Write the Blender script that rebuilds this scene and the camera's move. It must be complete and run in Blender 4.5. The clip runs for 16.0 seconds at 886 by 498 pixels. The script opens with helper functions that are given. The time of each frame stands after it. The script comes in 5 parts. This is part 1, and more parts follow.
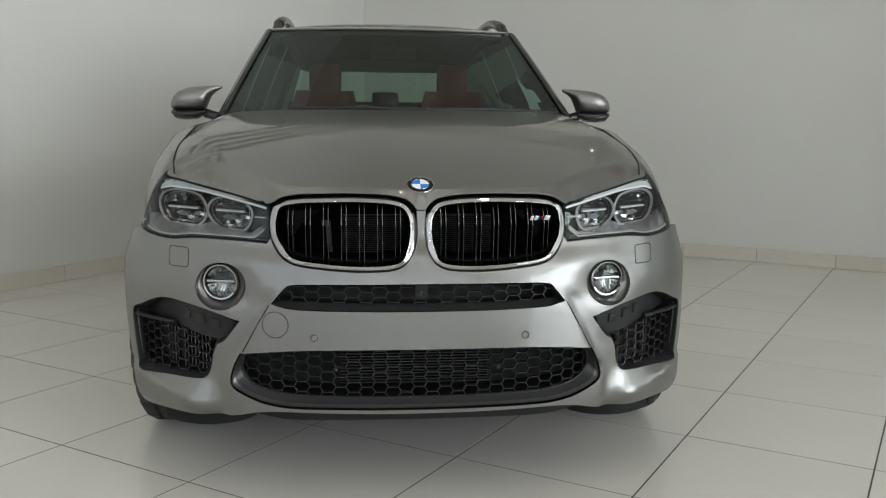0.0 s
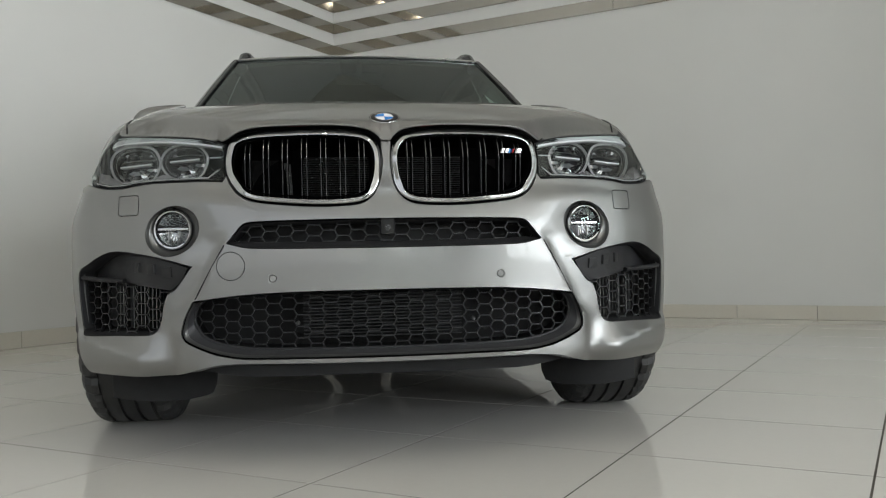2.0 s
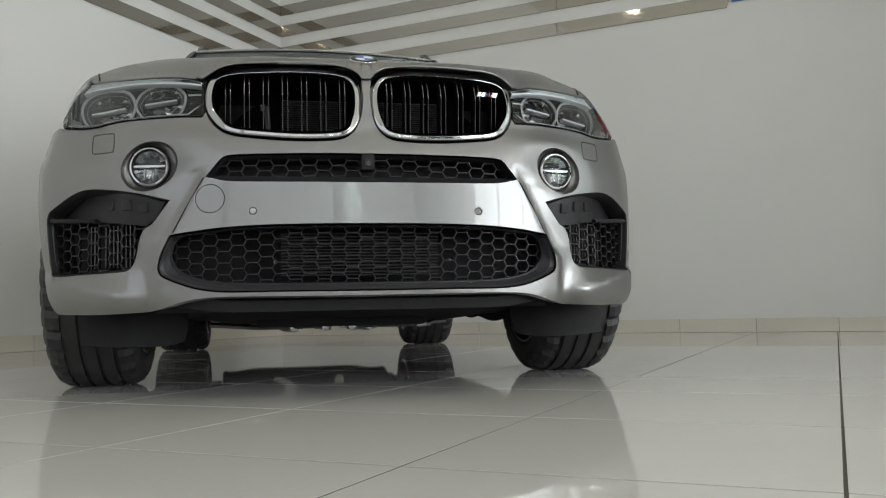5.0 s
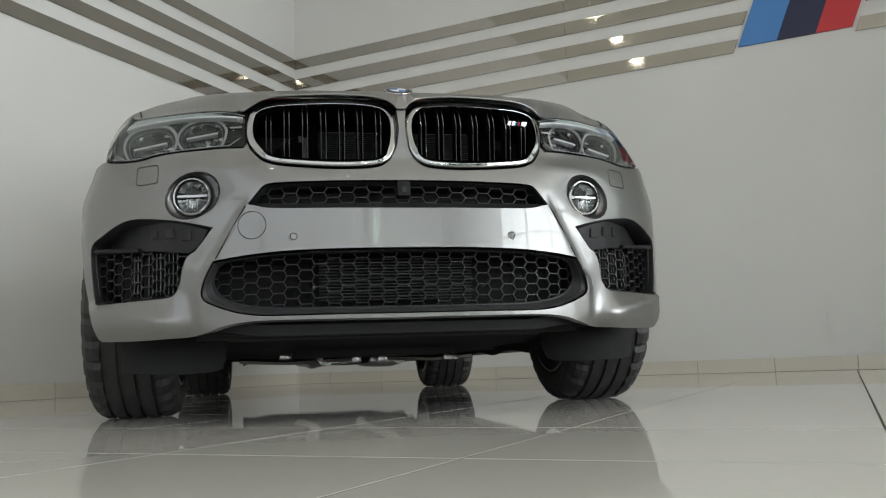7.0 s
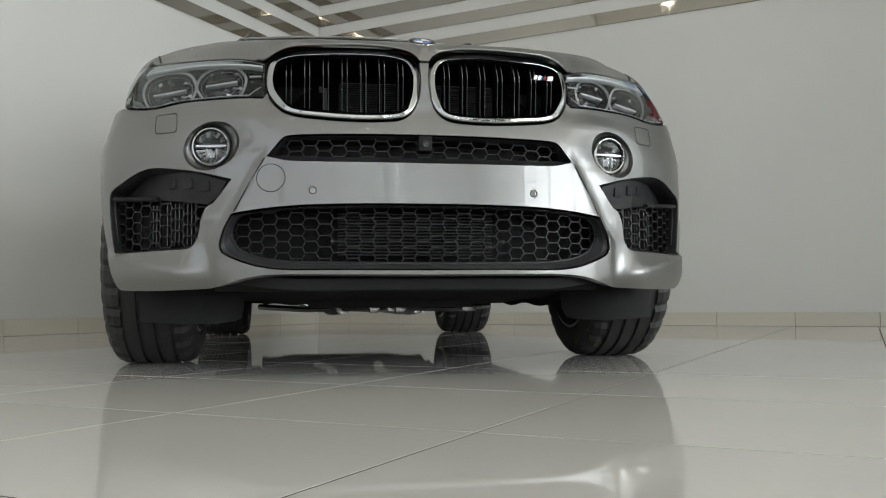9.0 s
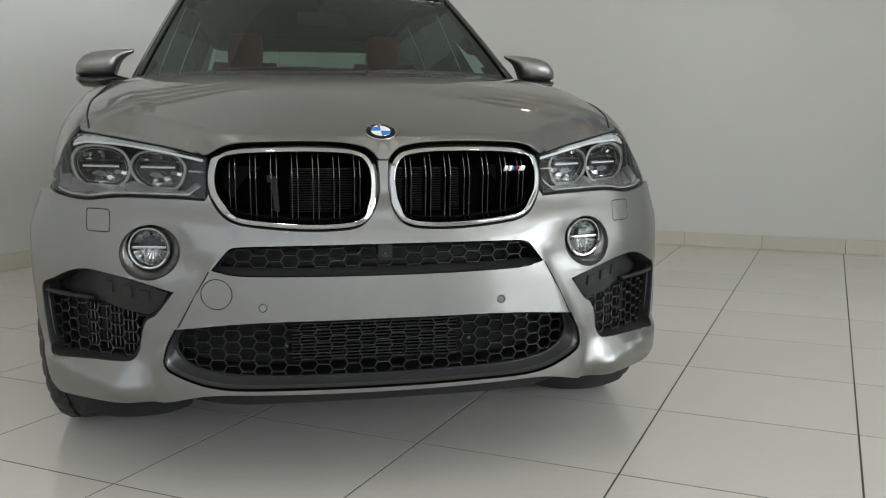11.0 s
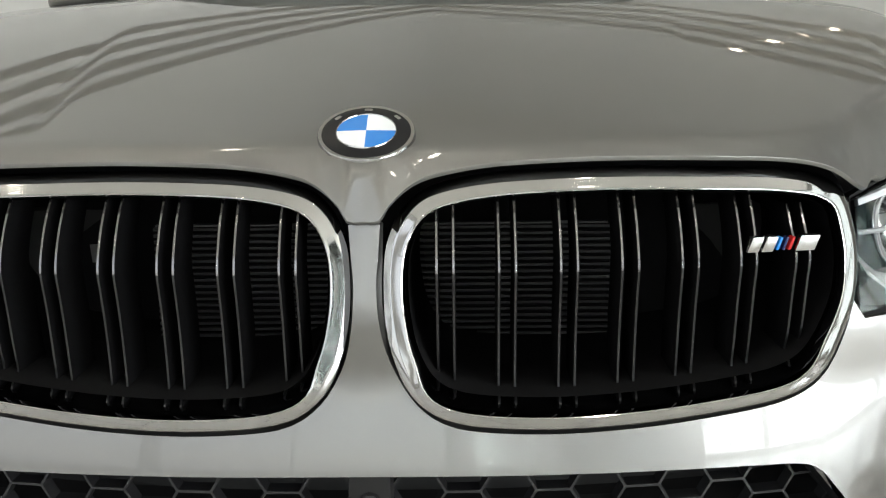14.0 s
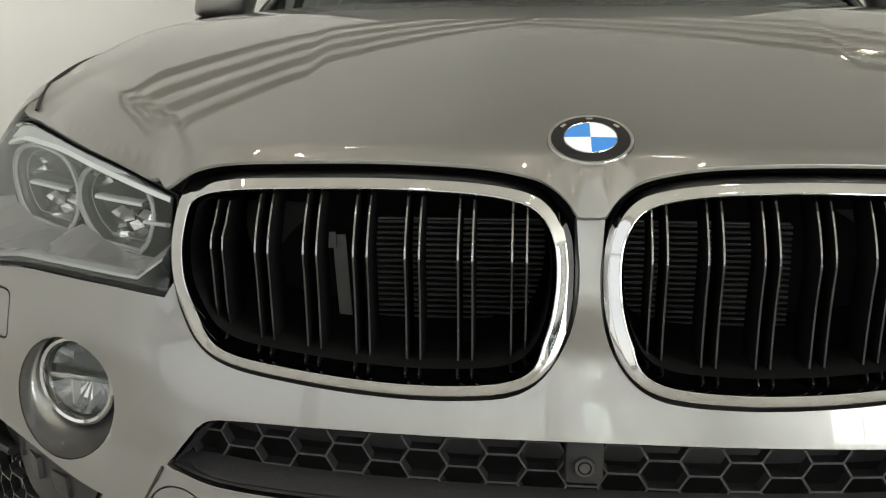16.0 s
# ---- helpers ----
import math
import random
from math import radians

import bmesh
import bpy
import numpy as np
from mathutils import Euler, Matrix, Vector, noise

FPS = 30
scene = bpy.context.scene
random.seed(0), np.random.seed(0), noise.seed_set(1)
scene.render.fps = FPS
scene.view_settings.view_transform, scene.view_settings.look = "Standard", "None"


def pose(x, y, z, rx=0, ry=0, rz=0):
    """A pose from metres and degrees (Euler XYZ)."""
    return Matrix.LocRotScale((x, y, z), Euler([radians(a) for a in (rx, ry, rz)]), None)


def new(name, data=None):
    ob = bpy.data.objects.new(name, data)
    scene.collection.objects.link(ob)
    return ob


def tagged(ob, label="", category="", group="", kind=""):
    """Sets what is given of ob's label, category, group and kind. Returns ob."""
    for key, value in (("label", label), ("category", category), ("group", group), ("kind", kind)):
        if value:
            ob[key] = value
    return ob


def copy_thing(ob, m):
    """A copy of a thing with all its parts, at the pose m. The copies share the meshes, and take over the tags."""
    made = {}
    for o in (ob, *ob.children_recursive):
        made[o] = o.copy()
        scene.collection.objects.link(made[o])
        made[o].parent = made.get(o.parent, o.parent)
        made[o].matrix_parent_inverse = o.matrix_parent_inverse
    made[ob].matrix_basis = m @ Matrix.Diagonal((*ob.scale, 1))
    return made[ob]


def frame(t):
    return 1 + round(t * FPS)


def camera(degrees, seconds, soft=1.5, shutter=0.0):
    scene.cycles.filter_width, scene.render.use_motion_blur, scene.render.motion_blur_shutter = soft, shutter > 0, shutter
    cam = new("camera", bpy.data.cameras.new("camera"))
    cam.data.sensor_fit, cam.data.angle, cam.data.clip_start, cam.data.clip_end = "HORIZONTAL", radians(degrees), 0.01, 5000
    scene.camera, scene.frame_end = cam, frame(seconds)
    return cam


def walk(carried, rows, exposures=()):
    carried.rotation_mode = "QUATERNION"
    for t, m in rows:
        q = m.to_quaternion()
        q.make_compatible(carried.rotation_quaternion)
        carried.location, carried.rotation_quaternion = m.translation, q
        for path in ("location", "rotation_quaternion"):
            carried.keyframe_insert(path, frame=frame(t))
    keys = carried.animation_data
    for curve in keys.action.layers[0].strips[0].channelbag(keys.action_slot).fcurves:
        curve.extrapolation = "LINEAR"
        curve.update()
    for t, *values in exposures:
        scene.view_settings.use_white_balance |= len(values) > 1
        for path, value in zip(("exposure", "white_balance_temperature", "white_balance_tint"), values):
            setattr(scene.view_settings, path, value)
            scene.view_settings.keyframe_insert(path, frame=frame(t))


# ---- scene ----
# ---- camera: seconds, metres, degrees ----
cam = camera(54.0, 16.0, 1.15)
ROWS = [
    (0, -0.1682, -2.4048, 1.0937, -5.42, -7.94, 0.39),
    (0.5, -0.1583, -2.3223, 0.9038, -5.69, -5.96, 0.40),
    (1, -0.1584, -2.2937, 0.6625, -6.45, -2.82, -0.11),
    (1.5, -0.1468, -2.2919, 0.5492, -6.87, -0.81, -0.68),
    (2, -0.1367, -2.2931, 0.5454, -7.00, 0.62, -1.22),
    (2.5, -0.1436, -2.2910, 0.5216, -6.88, 0.82, -1.40),
    (3, -0.1562, -2.2880, 0.4829, -6.84, 1.07, -1.56),
    (3.5, -0.1589, -2.2928, 0.4370, -7.22, 0.14, -1.60),
    (4, -0.1665, -2.2849, 0.3828, -9.73, 0.32, -1.38),
    (4.2, -0.1820, -2.2870, 0.3520, -10.89, 0.69, -1.46),
    (6.3, -0.3540, -2.3180, 0.1390, -11.46, 8.25, -1.32),
    (6.5, -0.3555, -2.3249, 0.1411, -11.43, 8.05, -1.51),
    (7, -0.3514, -2.3305, 0.1444, -11.01, 7.61, -1.96),
    (7.5, -0.3502, -2.3314, 0.1445, -10.73, 6.90, -2.18),
    (8, -0.3523, -2.3330, 0.1460, -10.46, 6.38, -2.34),
    (8.5, -0.3492, -2.3346, 0.1432, -10.48, 6.15, -1.68),
    (9, -0.3438, -2.3045, 0.1980, -9.56, 3.61, -0.38),
    (9.5, -0.3330, -2.2828, 0.4113, -10.02, -1.07, 0.03),
    (10, -0.3182, -2.2467, 0.7337, -11.24, -3.80, -0.16),
    (10.2, -0.3250, -2.2490, 0.8310, -11.97, -4.58, -0.17),
    (12.3, -0.0737, -1.5200, 0.9591, -6.81, -10.66, -1.43),
    (12.5, -0.0226, -1.3996, 0.9589, -5.34, -10.73, -1.70),
    (13, 0.0497, -1.1061, 0.9708, -3.34, -10.76, -1.44),
    (13.5, 0.0420, -0.8290, 0.9659, -2.23, -10.37, -0.63),
    (14, 0.0731, -0.6570, 0.9788, 0.84, -11.31, -0.73),
    (14.5, 0.0792, -0.6608, 0.9869, 2.29, -11.14, -0.82),
    (15, 0.0548, -0.7735, 0.9971, 1.91, -10.75, -0.84),
    (15.5, 0.0132, -0.8361, 1.0072, 2.43, -10.66, -0.20),
    (16, -0.0596, -0.7633, 0.9880, 5.48, -11.06, 0.02),
]
walk(cam, [(t, pose(x, y, z, 90 + pitch, 0, yaw) @ pose(0, 0, 0, 0, 0, roll)) for t, x, y, z, yaw, pitch, roll in ROWS],
     exposures=((0.0, 0.08, 6450, 9), (10.2, 0.08, 6450, 9), (12.3, 0.39, 6450, 9), (13.0, 0.46, 6500, 9), (14.0, 0.53, 6600, 9), (15.0, 0.58, 6800, 9), (16.0, 0.60, 6950, 9)))

# ---- light ----
world = bpy.data.worlds.new("showroom_sky")
scene.world = world
world.use_nodes = True
wn = world.node_tree.nodes
sky = wn.new("ShaderNodeTexSky")
sky.sky_type, sky.sun_disc, sky.sun_elevation, sky.sun_rotation = "NISHITA", False, radians(38), radians(150)
world.node_tree.links.new(sky.outputs[0], wn["Background"].inputs[0])
wn["Background"].inputs[1].default_value = 0.05
scene.view_settings.exposure = 0.0

# the room's own axes: a along the wall with the banner, b along the other wall, from their corner
ROOM = pose(-0.121, 6.949, 0, 0, 0, -35.6)
NORTH, WEST = pose(-0.121, 6.949, 0, 0, 0, -37.0), pose(-0.121, 6.949, 0, 0, 0, -35.2)
ROOM_A, ROOM_B, ROOM_H = 20.0, -13.2, 5.8
PITCH, JOINT_A, JOINT_B = 0.61, 0.385, -0.315      # floor tiles and the phase of their joints


def area_lamp(name, m, w, h, power, colour):
    data = bpy.data.lights.new(name, "AREA")
    data.shape, data.size, data.size_y, data.energy, data.color = "RECTANGLE", w, h, power, colour
    ob = new(name, data)
    ob.matrix_world = ROOM @ m
    return ob


# daylight in the two glazed sides of the room
area_lamp("window_light_side", pose(ROOM_A + 0.12, -7.0, 2.85, 90, 0, 90), 11.2, 5.0, 1540, (0.93, 0.962, 1.0))
# added fill in an unseen window, for the car's right flank
area_lamp("flank_fill_light", pose(8.2 + 0.14, -2.75, 2.85, 90, 0, 90), 1.5, 4.9, 30, (0.93, 0.962, 1.0))
area_lamp("window_light_back", pose(7.0, ROOM_B - 0.12, 2.85, -90, 0, 180), 13.0, 5.0, 225, (0.97, 0.98, 1.0))

# ---- materials ----


def material(name, colour, rough=0.5, metal=0.0, grain=0.0, scale=40.0, bump=0.0, blotch=0.0, coat=0.0, spread=0.0, spec=0.5):
    """A surface with two scales of variation: fine grain and broad blotches, both in metres."""
    m = bpy.data.materials.new(name)
    m.use_nodes = True
    n, l = m.node_tree.nodes, m.node_tree.links
    b = n["Principled BSDF"]
    b.inputs["Base Color"].default_value = (*colour, 1)
    b.inputs["Roughness"].default_value, b.inputs["Metallic"].default_value = rough, metal
    b.inputs["Specular IOR Level"].default_value = spec
    b.inputs["Coat Weight"].default_value, b.inputs["Coat Roughness"].default_value = coat, 0.008
    where = n.new("ShaderNodeTexCoord")
    if grain or blotch or spread:
        fine, broad = n.new("ShaderNodeTexNoise"), n.new("ShaderNodeTexNoise")
        fine.inputs["Scale"].default_value, broad.inputs["Scale"].default_value = scale, 1.7
        fine.inputs["Detail"].default_value, broad.inputs["Detail"].default_value = 6, 4
        for t in (fine, broad):
            l.new(where.outputs["Object"], t.inputs["Vector"])
        mixed = n.new("ShaderNodeMath")
        mixed.operation = "MULTIPLY_ADD"
        l.new(fine.outputs[0], mixed.inputs[0])
        mixed.inputs[1].default_value = grain
        broader = n.new("ShaderNodeMath")
        broader.operation = "MULTIPLY_ADD"
        l.new(broad.outputs[0], broader.inputs[0])
        broader.inputs[1].default_value, broader.inputs[2].default_value = blotch, 1 - 0.5 * (grain + blotch)
        l.new(broader.outputs[0], mixed.inputs[2])
        last = mixed.outputs[0]
        if spread:
            info, vary = n.new("ShaderNodeObjectInfo"), n.new("ShaderNodeMath")
            vary.operation = "MULTIPLY_ADD"
            l.new(info.outputs["Random"], vary.inputs[0])
            vary.inputs[1].default_value = spread
            l.new(last, vary.inputs[2])
            last = vary.outputs[0]
        tint = n.new("ShaderNodeVectorMath")
        tint.operation = "SCALE"
        tint.inputs[0].default_value = colour
        l.new(last, tint.inputs["Scale"])
        l.new(tint.outputs[0], b.inputs["Base Color"])
        rougher = n.new("ShaderNodeMath")
        rougher.operation = "MULTIPLY_ADD"
        l.new(broad.outputs[0], rougher.inputs[0])
        rougher.inputs[1].default_value, rougher.inputs[2].default_value = rough * 0.3, rough * 0.85
        l.new(rougher.outputs[0], b.inputs["Roughness"])
        if bump:
            bp = n.new("ShaderNodeBump")
            bp.inputs["Strength"].default_value, bp.inputs["Distance"].default_value = bump, 0.002
            l.new(fine.outputs[0], bp.inputs["Height"])
            l.new(bp.outputs[0], b.inputs["Normal"])
    return m


def glass(name, tint, rough=0.01, gloss=1.0):
    """A thin pane: clear along its tint, with the mirror sheen of glass."""
    m = bpy.data.materials.new(name)
    m.use_nodes = True
    n, l = m.node_tree.nodes, m.node_tree.links
    n.remove(n["Principled BSDF"])
    clear, shine, fres, mix = (n.new("ShaderNode" + k) for k in ("BsdfTransparent", "BsdfGlossy", "Fresnel", "MixShader"))
    clear.inputs[0].default_value, shine.inputs["Roughness"].default_value = (*tint, 1), rough
    shine.inputs[0].default_value = (gloss * 0.93, gloss, gloss * 0.96, 1)
    fres.inputs[0].default_value = 1.5
    l.new(fres.outputs[0], mix.inputs[0])
    l.new(clear.outputs[0], mix.inputs[1])
    l.new(shine.outputs[0], mix.inputs[2])
    l.new(mix.outputs[0], n["Material Output"].inputs[0])
    return m


def glowing(name, colour, strength):
    m = bpy.data.materials.new(name)
    m.use_nodes = True
    b = m.node_tree.nodes["Principled BSDF"]
    b.inputs["Emission Color"].default_value, b.inputs["Emission Strength"].default_value = (*colour, 1), strength
    return m


PAINT = material("grey_metallic_paint", (0.205, 0.204, 0.199), 0.35, 0.80, 0.05, 700, 0.0, 0.03, coat=0.8)
PAINT.node_tree.nodes["Principled BSDF"].inputs["Specular Tint"].default_value = (0.55, 0.545, 0.53, 1)   # flakes under lacquer never go white
BLACK = material("gloss_black_plastic", (0.022, 0.022, 0.023), 0.16, 0, 0.2, 60, 0, 0.1)
PLASTIC = material("grained_black_plastic", (0.016, 0.016, 0.0172), 0.5, 0, 0.3, 700, 0.15, 0.2, spec=0.3)
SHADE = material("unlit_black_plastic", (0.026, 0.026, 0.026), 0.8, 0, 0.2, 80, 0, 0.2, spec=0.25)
MESHBLACK = material("black_mesh_plastic", (0.020, 0.020, 0.021), 0.40, 0, 0.3, 300, 0.1, 0.2, spec=0.3)
# darkness inside the grille recess, put into the colour of its walls
VOID = material("recess_shade_black", (0.009, 0.009, 0.0094), 0.9, 0, 0.2, 80, 0, 0.2, spec=0.0)
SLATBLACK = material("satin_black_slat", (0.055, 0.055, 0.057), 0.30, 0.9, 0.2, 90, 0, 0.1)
# lighter metal: the highlight above the slats' bend is put into the colour
SLATGLINT = material("slat_front_glint", (0.22, 0.22, 0.224), 0.18, 1, 0.1, 90, 0, 0.1)
CHROME = material("polished_chrome", (0.40, 0.40, 0.40), 0.06, 1, 0.03, 30, 0, 0.03)
SATIN = material("satin_metal", (0.42, 0.42, 0.42), 0.28, 1, 0.08, 50, 0, 0.1)
RUBBER = material("tyre_rubber", (0.016, 0.016, 0.0155), 0.55, 0, 0.35, 160, 0.3, 0.25)
# near-black without sheen: shade between the slats is in this colour
SLATSHADE = material("slat_side_shade", (0.006, 0.006, 0.0063), 0.9, 0, 0.2, 80, 0, 0.2, spec=0.0)
FUNNEL = material("smooth_black_plastic", (0.055, 0.055, 0.058), 0.30, 0.3, 0.2, 400, 0.03, 0.2, spec=0.5)
TRAYBLACK = material("dusty_black_tray", (0.014, 0.014, 0.014), 0.75, 0, 0.4, 30, 0.1, 0.4, spec=0.2)
FINS = material("radiator_fins", (0.008, 0.008, 0.0085), 0.6, 0.0, 0.3, 200, 0.1, 0.2)
TAG = material("grey_paper_tag", (0.085, 0.085, 0.083), 0.7, 0, 0.1, 200, 0.05, 0.2)
PALE_FINS = material("pale_cooler_fins", (0.13, 0.13, 0.126), 0.4, 0.3, 0.2, 200, 0.1, 0.2)
REFLECTOR = material("lamp_reflector", (0.64, 0.65, 0.66), 0.22, 1, 0.05, 60, 0, 0.05)
LAMPGREY = material("grey_lamp_housing", (0.44, 0.43, 0.44), 0.28, 0.5, 0.1, 90, 0, 0.1)
LAMPDARK = material("dark_lamp_housing", (0.085, 0.083, 0.087), 0.15, 0.5, 0.1, 90, 0, 0.1)
RINGCLEAR = material("milky_light_guide", (0.38, 0.39, 0.395), 0.12, 0.0, 0.08, 60, 0, 0.05, coat=1.0)
SCREEN = glass("tinted_screen_glass", (0.235, 0.32, 0.28), 0.01, 0.62)
REARGLASS = glass("green_rear_glass", (0.88, 0.97, 0.92), 0.01, 0.9)
CLEAR = glass("clear_lamp_cover", (0.95, 0.955, 0.96), 0.01, 0.85)
PRIVACY = glass("dark_window_glass", (0.04, 0.047, 0.043), 0.01, 0.3)
REDHIDE = material("red_leather", (0.15, 0.016, 0.013), 0.45, 0, 0.2, 300, 0.2, 0.15)
DARKHIDE = material("black_leather", (0.016, 0.016, 0.016), 0.6, 0, 0.2, 300, 0.2, 0.15)
ENAMEL = material("black_enamel", (0.012, 0.012, 0.013), 0.3, 0, 0.1, 60, 0, 0.1, spec=0.15)
BLUE = material("badge_blue", (0.02, 0.20, 0.62), 0.18, 0, 0.04, 60, 0, 0.05, coat=0.6)
PRISM = material("clear_ridged_prism", (0.50, 0.52, 0.53), 0.16, 0.0, 0.1, 200, 0.1, 0.05, coat=1.0)
BADGECHROME = material("badge_chrome", (0.48, 0.48, 0.48), 0.2, 1, 0.05, 60, 0, 0.05)
WHITE = material("badge_white", (0.78, 0.80, 0.82), 0.18, 0, 0.04, 60, 0, 0.05, coat=0.6)
NIGHT = material("badge_dark_blue", (0.012, 0.016, 0.06), 0.2, 0, 0.04, 60, 0, 0.05)
RED = material("badge_red", (0.50, 0.02, 0.02), 0.2, 0, 0.04, 60, 0, 0.05)
UNDER = material("dull_underbody_metal", (0.32, 0.32, 0.31), 0.20, 0.9, 0.3, 60, 0.2, 0.3)
LINING = material("dark_headlining", (0.02, 0.02, 0.02), 0.9, 0, 0.2, 300, 0.1, 0.1)
HOUSING = material("dark_grey_plastic", (0.03, 0.03, 0.032), 0.4, 0, 0.2, 300, 0.1, 0.1)
PAPER = material("pale_paper", (0.62, 0.70, 0.66), 0.6, 0, 0.1, 60, 0, 0.1)
PLASTER = material("white_wall_paint", (0.64, 0.635, 0.615), 0.6, 0, 0.03, 120, 0.05, 0.05, spec=0.15)
CEILING = material("cream_ceiling_paint", (0.80, 0.775, 0.715), 0.7, 0, 0.03, 90, 0.05, 0.04)
TILE = material("glazed_floor_tile", (0.60, 0.585, 0.55), 0.03, 0, 0.05, 55, 0.004, 0.06, spread=0.05)
SKIRT = material("cream_skirting_tile", (0.58, 0.545, 0.475), 0.16, 0, 0.08, 40, 0.01, 0.1, spread=0.05)
GROUT = material("dark_grout", (0.10, 0.094, 0.085), 0.95, 0, 0.4, 200, 0.2, 0.3, spec=0.02)
STRIP = material("polished_steel_strip", (0.38, 0.36, 0.325), 0.05, 1, 0.03, 20, 0, 0.04)
FLAGBLUE = material("banner_light_blue", (0.055, 0.20, 0.50), 0.5, 0, 0.08, 300, 0.1, 0.06)
FLAGNIGHT = material("banner_dark_blue", (0.010, 0.014, 0.055), 0.5, 0, 0.1, 300, 0.1, 0.06)
FLAGRED = material("banner_red", (0.50, 0.022, 0.028), 0.5, 0, 0.08, 300, 0.1, 0.06)
FRAME = material("white_window_frame", (0.70, 0.70, 0.69), 0.35, 0, 0.05, 60, 0, 0.05)
PANE = glass("clear_window_pane", (0.92, 0.95, 0.94), 0.01)
OUTSIDE = material("pale_paving", (0.35, 0.34, 0.32), 0.8, 0, 0.3, 6, 0.2, 0.3)
LAMP = glowing("downlight_glow", (1.0, 0.91, 0.78), 48.0)

# ---- building blocks ----


def part(name, bm, mat, parent=None, label="", smooth=40):
    me = bpy.data.meshes.new(name)
    bm.to_mesh(me)
    bm.free()
    me.polygons.foreach_set("use_smooth", [smooth > 0] * len(me.polygons))
    if smooth > 0:
        me.set_sharp_from_angle(angle=radians(smooth))
    if "curved" in me.attributes:
        # panels take the shading of the surface that they were cut from
        n, k = len(me.vertices), len(me.polygons)
        true, on = np.zeros(n * 3, np.float32), np.zeros(k, np.int32)
        me.attributes["facing"].data.foreach_get("vector", true)
        me.attributes["curved"].data.foreach_get("value", on)
        true = true.reshape(n, 3)
        normals = np.zeros(len(me.loops) * 3, np.float32)
        me.corner_normals.foreach_get("vector", normals)
        normals = normals.reshape(-1, 3)
        vert, start, total = np.zeros(len(me.loops), np.int32), np.zeros(k, np.int32), np.zeros(k, np.int32)
        me.loops.foreach_get("vertex_index", vert)
        me.polygons.foreach_get("loop_start", start)
        me.polygons.foreach_get("loop_total", total)
        for i in np.nonzero(on)[0]:
            span = slice(start[i], start[i] + total[i])
            normals[span] = true[vert[span]]
        me.normals_split_custom_set(normals.tolist())
    for m in mat if isinstance(mat, (list, tuple)) else (mat,):
        me.materials.append(m)
    ob = new(name, me)
    ob.parent = parent
    return tagged(ob, label) if label else ob


def box(bm, a, b, bevel=0.0, m=None):
    """A box from corner a to corner b with rounded edges, turned by m."""
    made = bmesh.ops.create_cube(bm, size=1)["verts"]
    for v in made:
        v.co = Vector([(a[i] + b[i]) / 2 + v.co[i] * (b[i] - a[i]) for i in range(3)])
    if bevel:
        edges = list({e for v in made for e in v.link_edges})
        made = bmesh.ops.bevel(bm, geom=edges, offset=bevel, segments=2, affect="EDGES", profile=0.7)["verts"]
    if m is not None:
        bmesh.ops.transform(bm, matrix=m, verts=list(set(made)))
    return bm


def spline(points, step, closed=False):
    """A smooth curve through the points, in even steps. A point given twice stays a corner."""
    p = [np.array(q, float) for q in points]
    n = len(p)
    out = []
    for i in range(n if closed else n - 1):
        if closed:
            a, b, c, d = (p[(i + k) % n] for k in (-1, 0, 1, 2))
        else:
            b, c = p[i], p[i + 1]
            a, d = (p[i - 1] if i else 2 * b - c), (p[i + 2] if i + 2 < n else 2 * c - b)
        long = np.linalg.norm(c - b)
        if long < 1e-6:
            continue
        k = max(1, int(round(long / step)))
        mb = (c - a) / 2 if np.linalg.norm(b - a) > 1e-6 else c - b
        mc = (d - b) / 2 if np.linalg.norm(d - c) > 1e-6 else c - b
        mb, mc = (v * min(1, 1.3 * long / max(1e-9, np.linalg.norm(v))) for v in (mb, mc))
        for j in range(k):
            t = j / k
            out.append(b * (2 * t**3 - 3 * t**2 + 1) + mb * (t**3 - 2 * t**2 + t) + c * (3 * t**2 - 2 * t**3) + mc * (t**3 - t**2))
    if not closed:
        out.append(p[-1])
    return np.array(out)


def tube(bm, points, radius, sides=8, closed=False, flat=1.0):
    """A rod of round or flattened section along the points."""
    p = [Vector(q) for q in points]
    n, rings = len(p), []
    for i in range(n):
        ahead = (p[(i + 1) % n] - p[i - 1]) if closed or 0 < i < n - 1 else (p[1] - p[0] if i == 0 else p[-1] - p[-2])
        ahead.normalize()
        ref = Vector((0, 1, 0)) if abs(ahead.y) < 0.9 else Vector((1, 0, 0))
        u = ahead.cross(ref).normalized()
        w = u.cross(ahead)
        rings.append([bm.verts.new(p[i] + radius * (u * math.cos(2 * math.pi * k / sides) + w * flat * math.sin(2 * math.pi * k / sides))) for k in range(sides)])
    for i in range(n if closed else n - 1):
        a, b = rings[i], rings[(i + 1) % n]
        for k in range(sides):
            bm.faces.new((a[k], a[(k + 1) % sides], b[(k + 1) % sides], b[k]))
    if not closed:
        bm.faces.new(rings[0][::-1])
        bm.faces.new(rings[-1])
    return bm


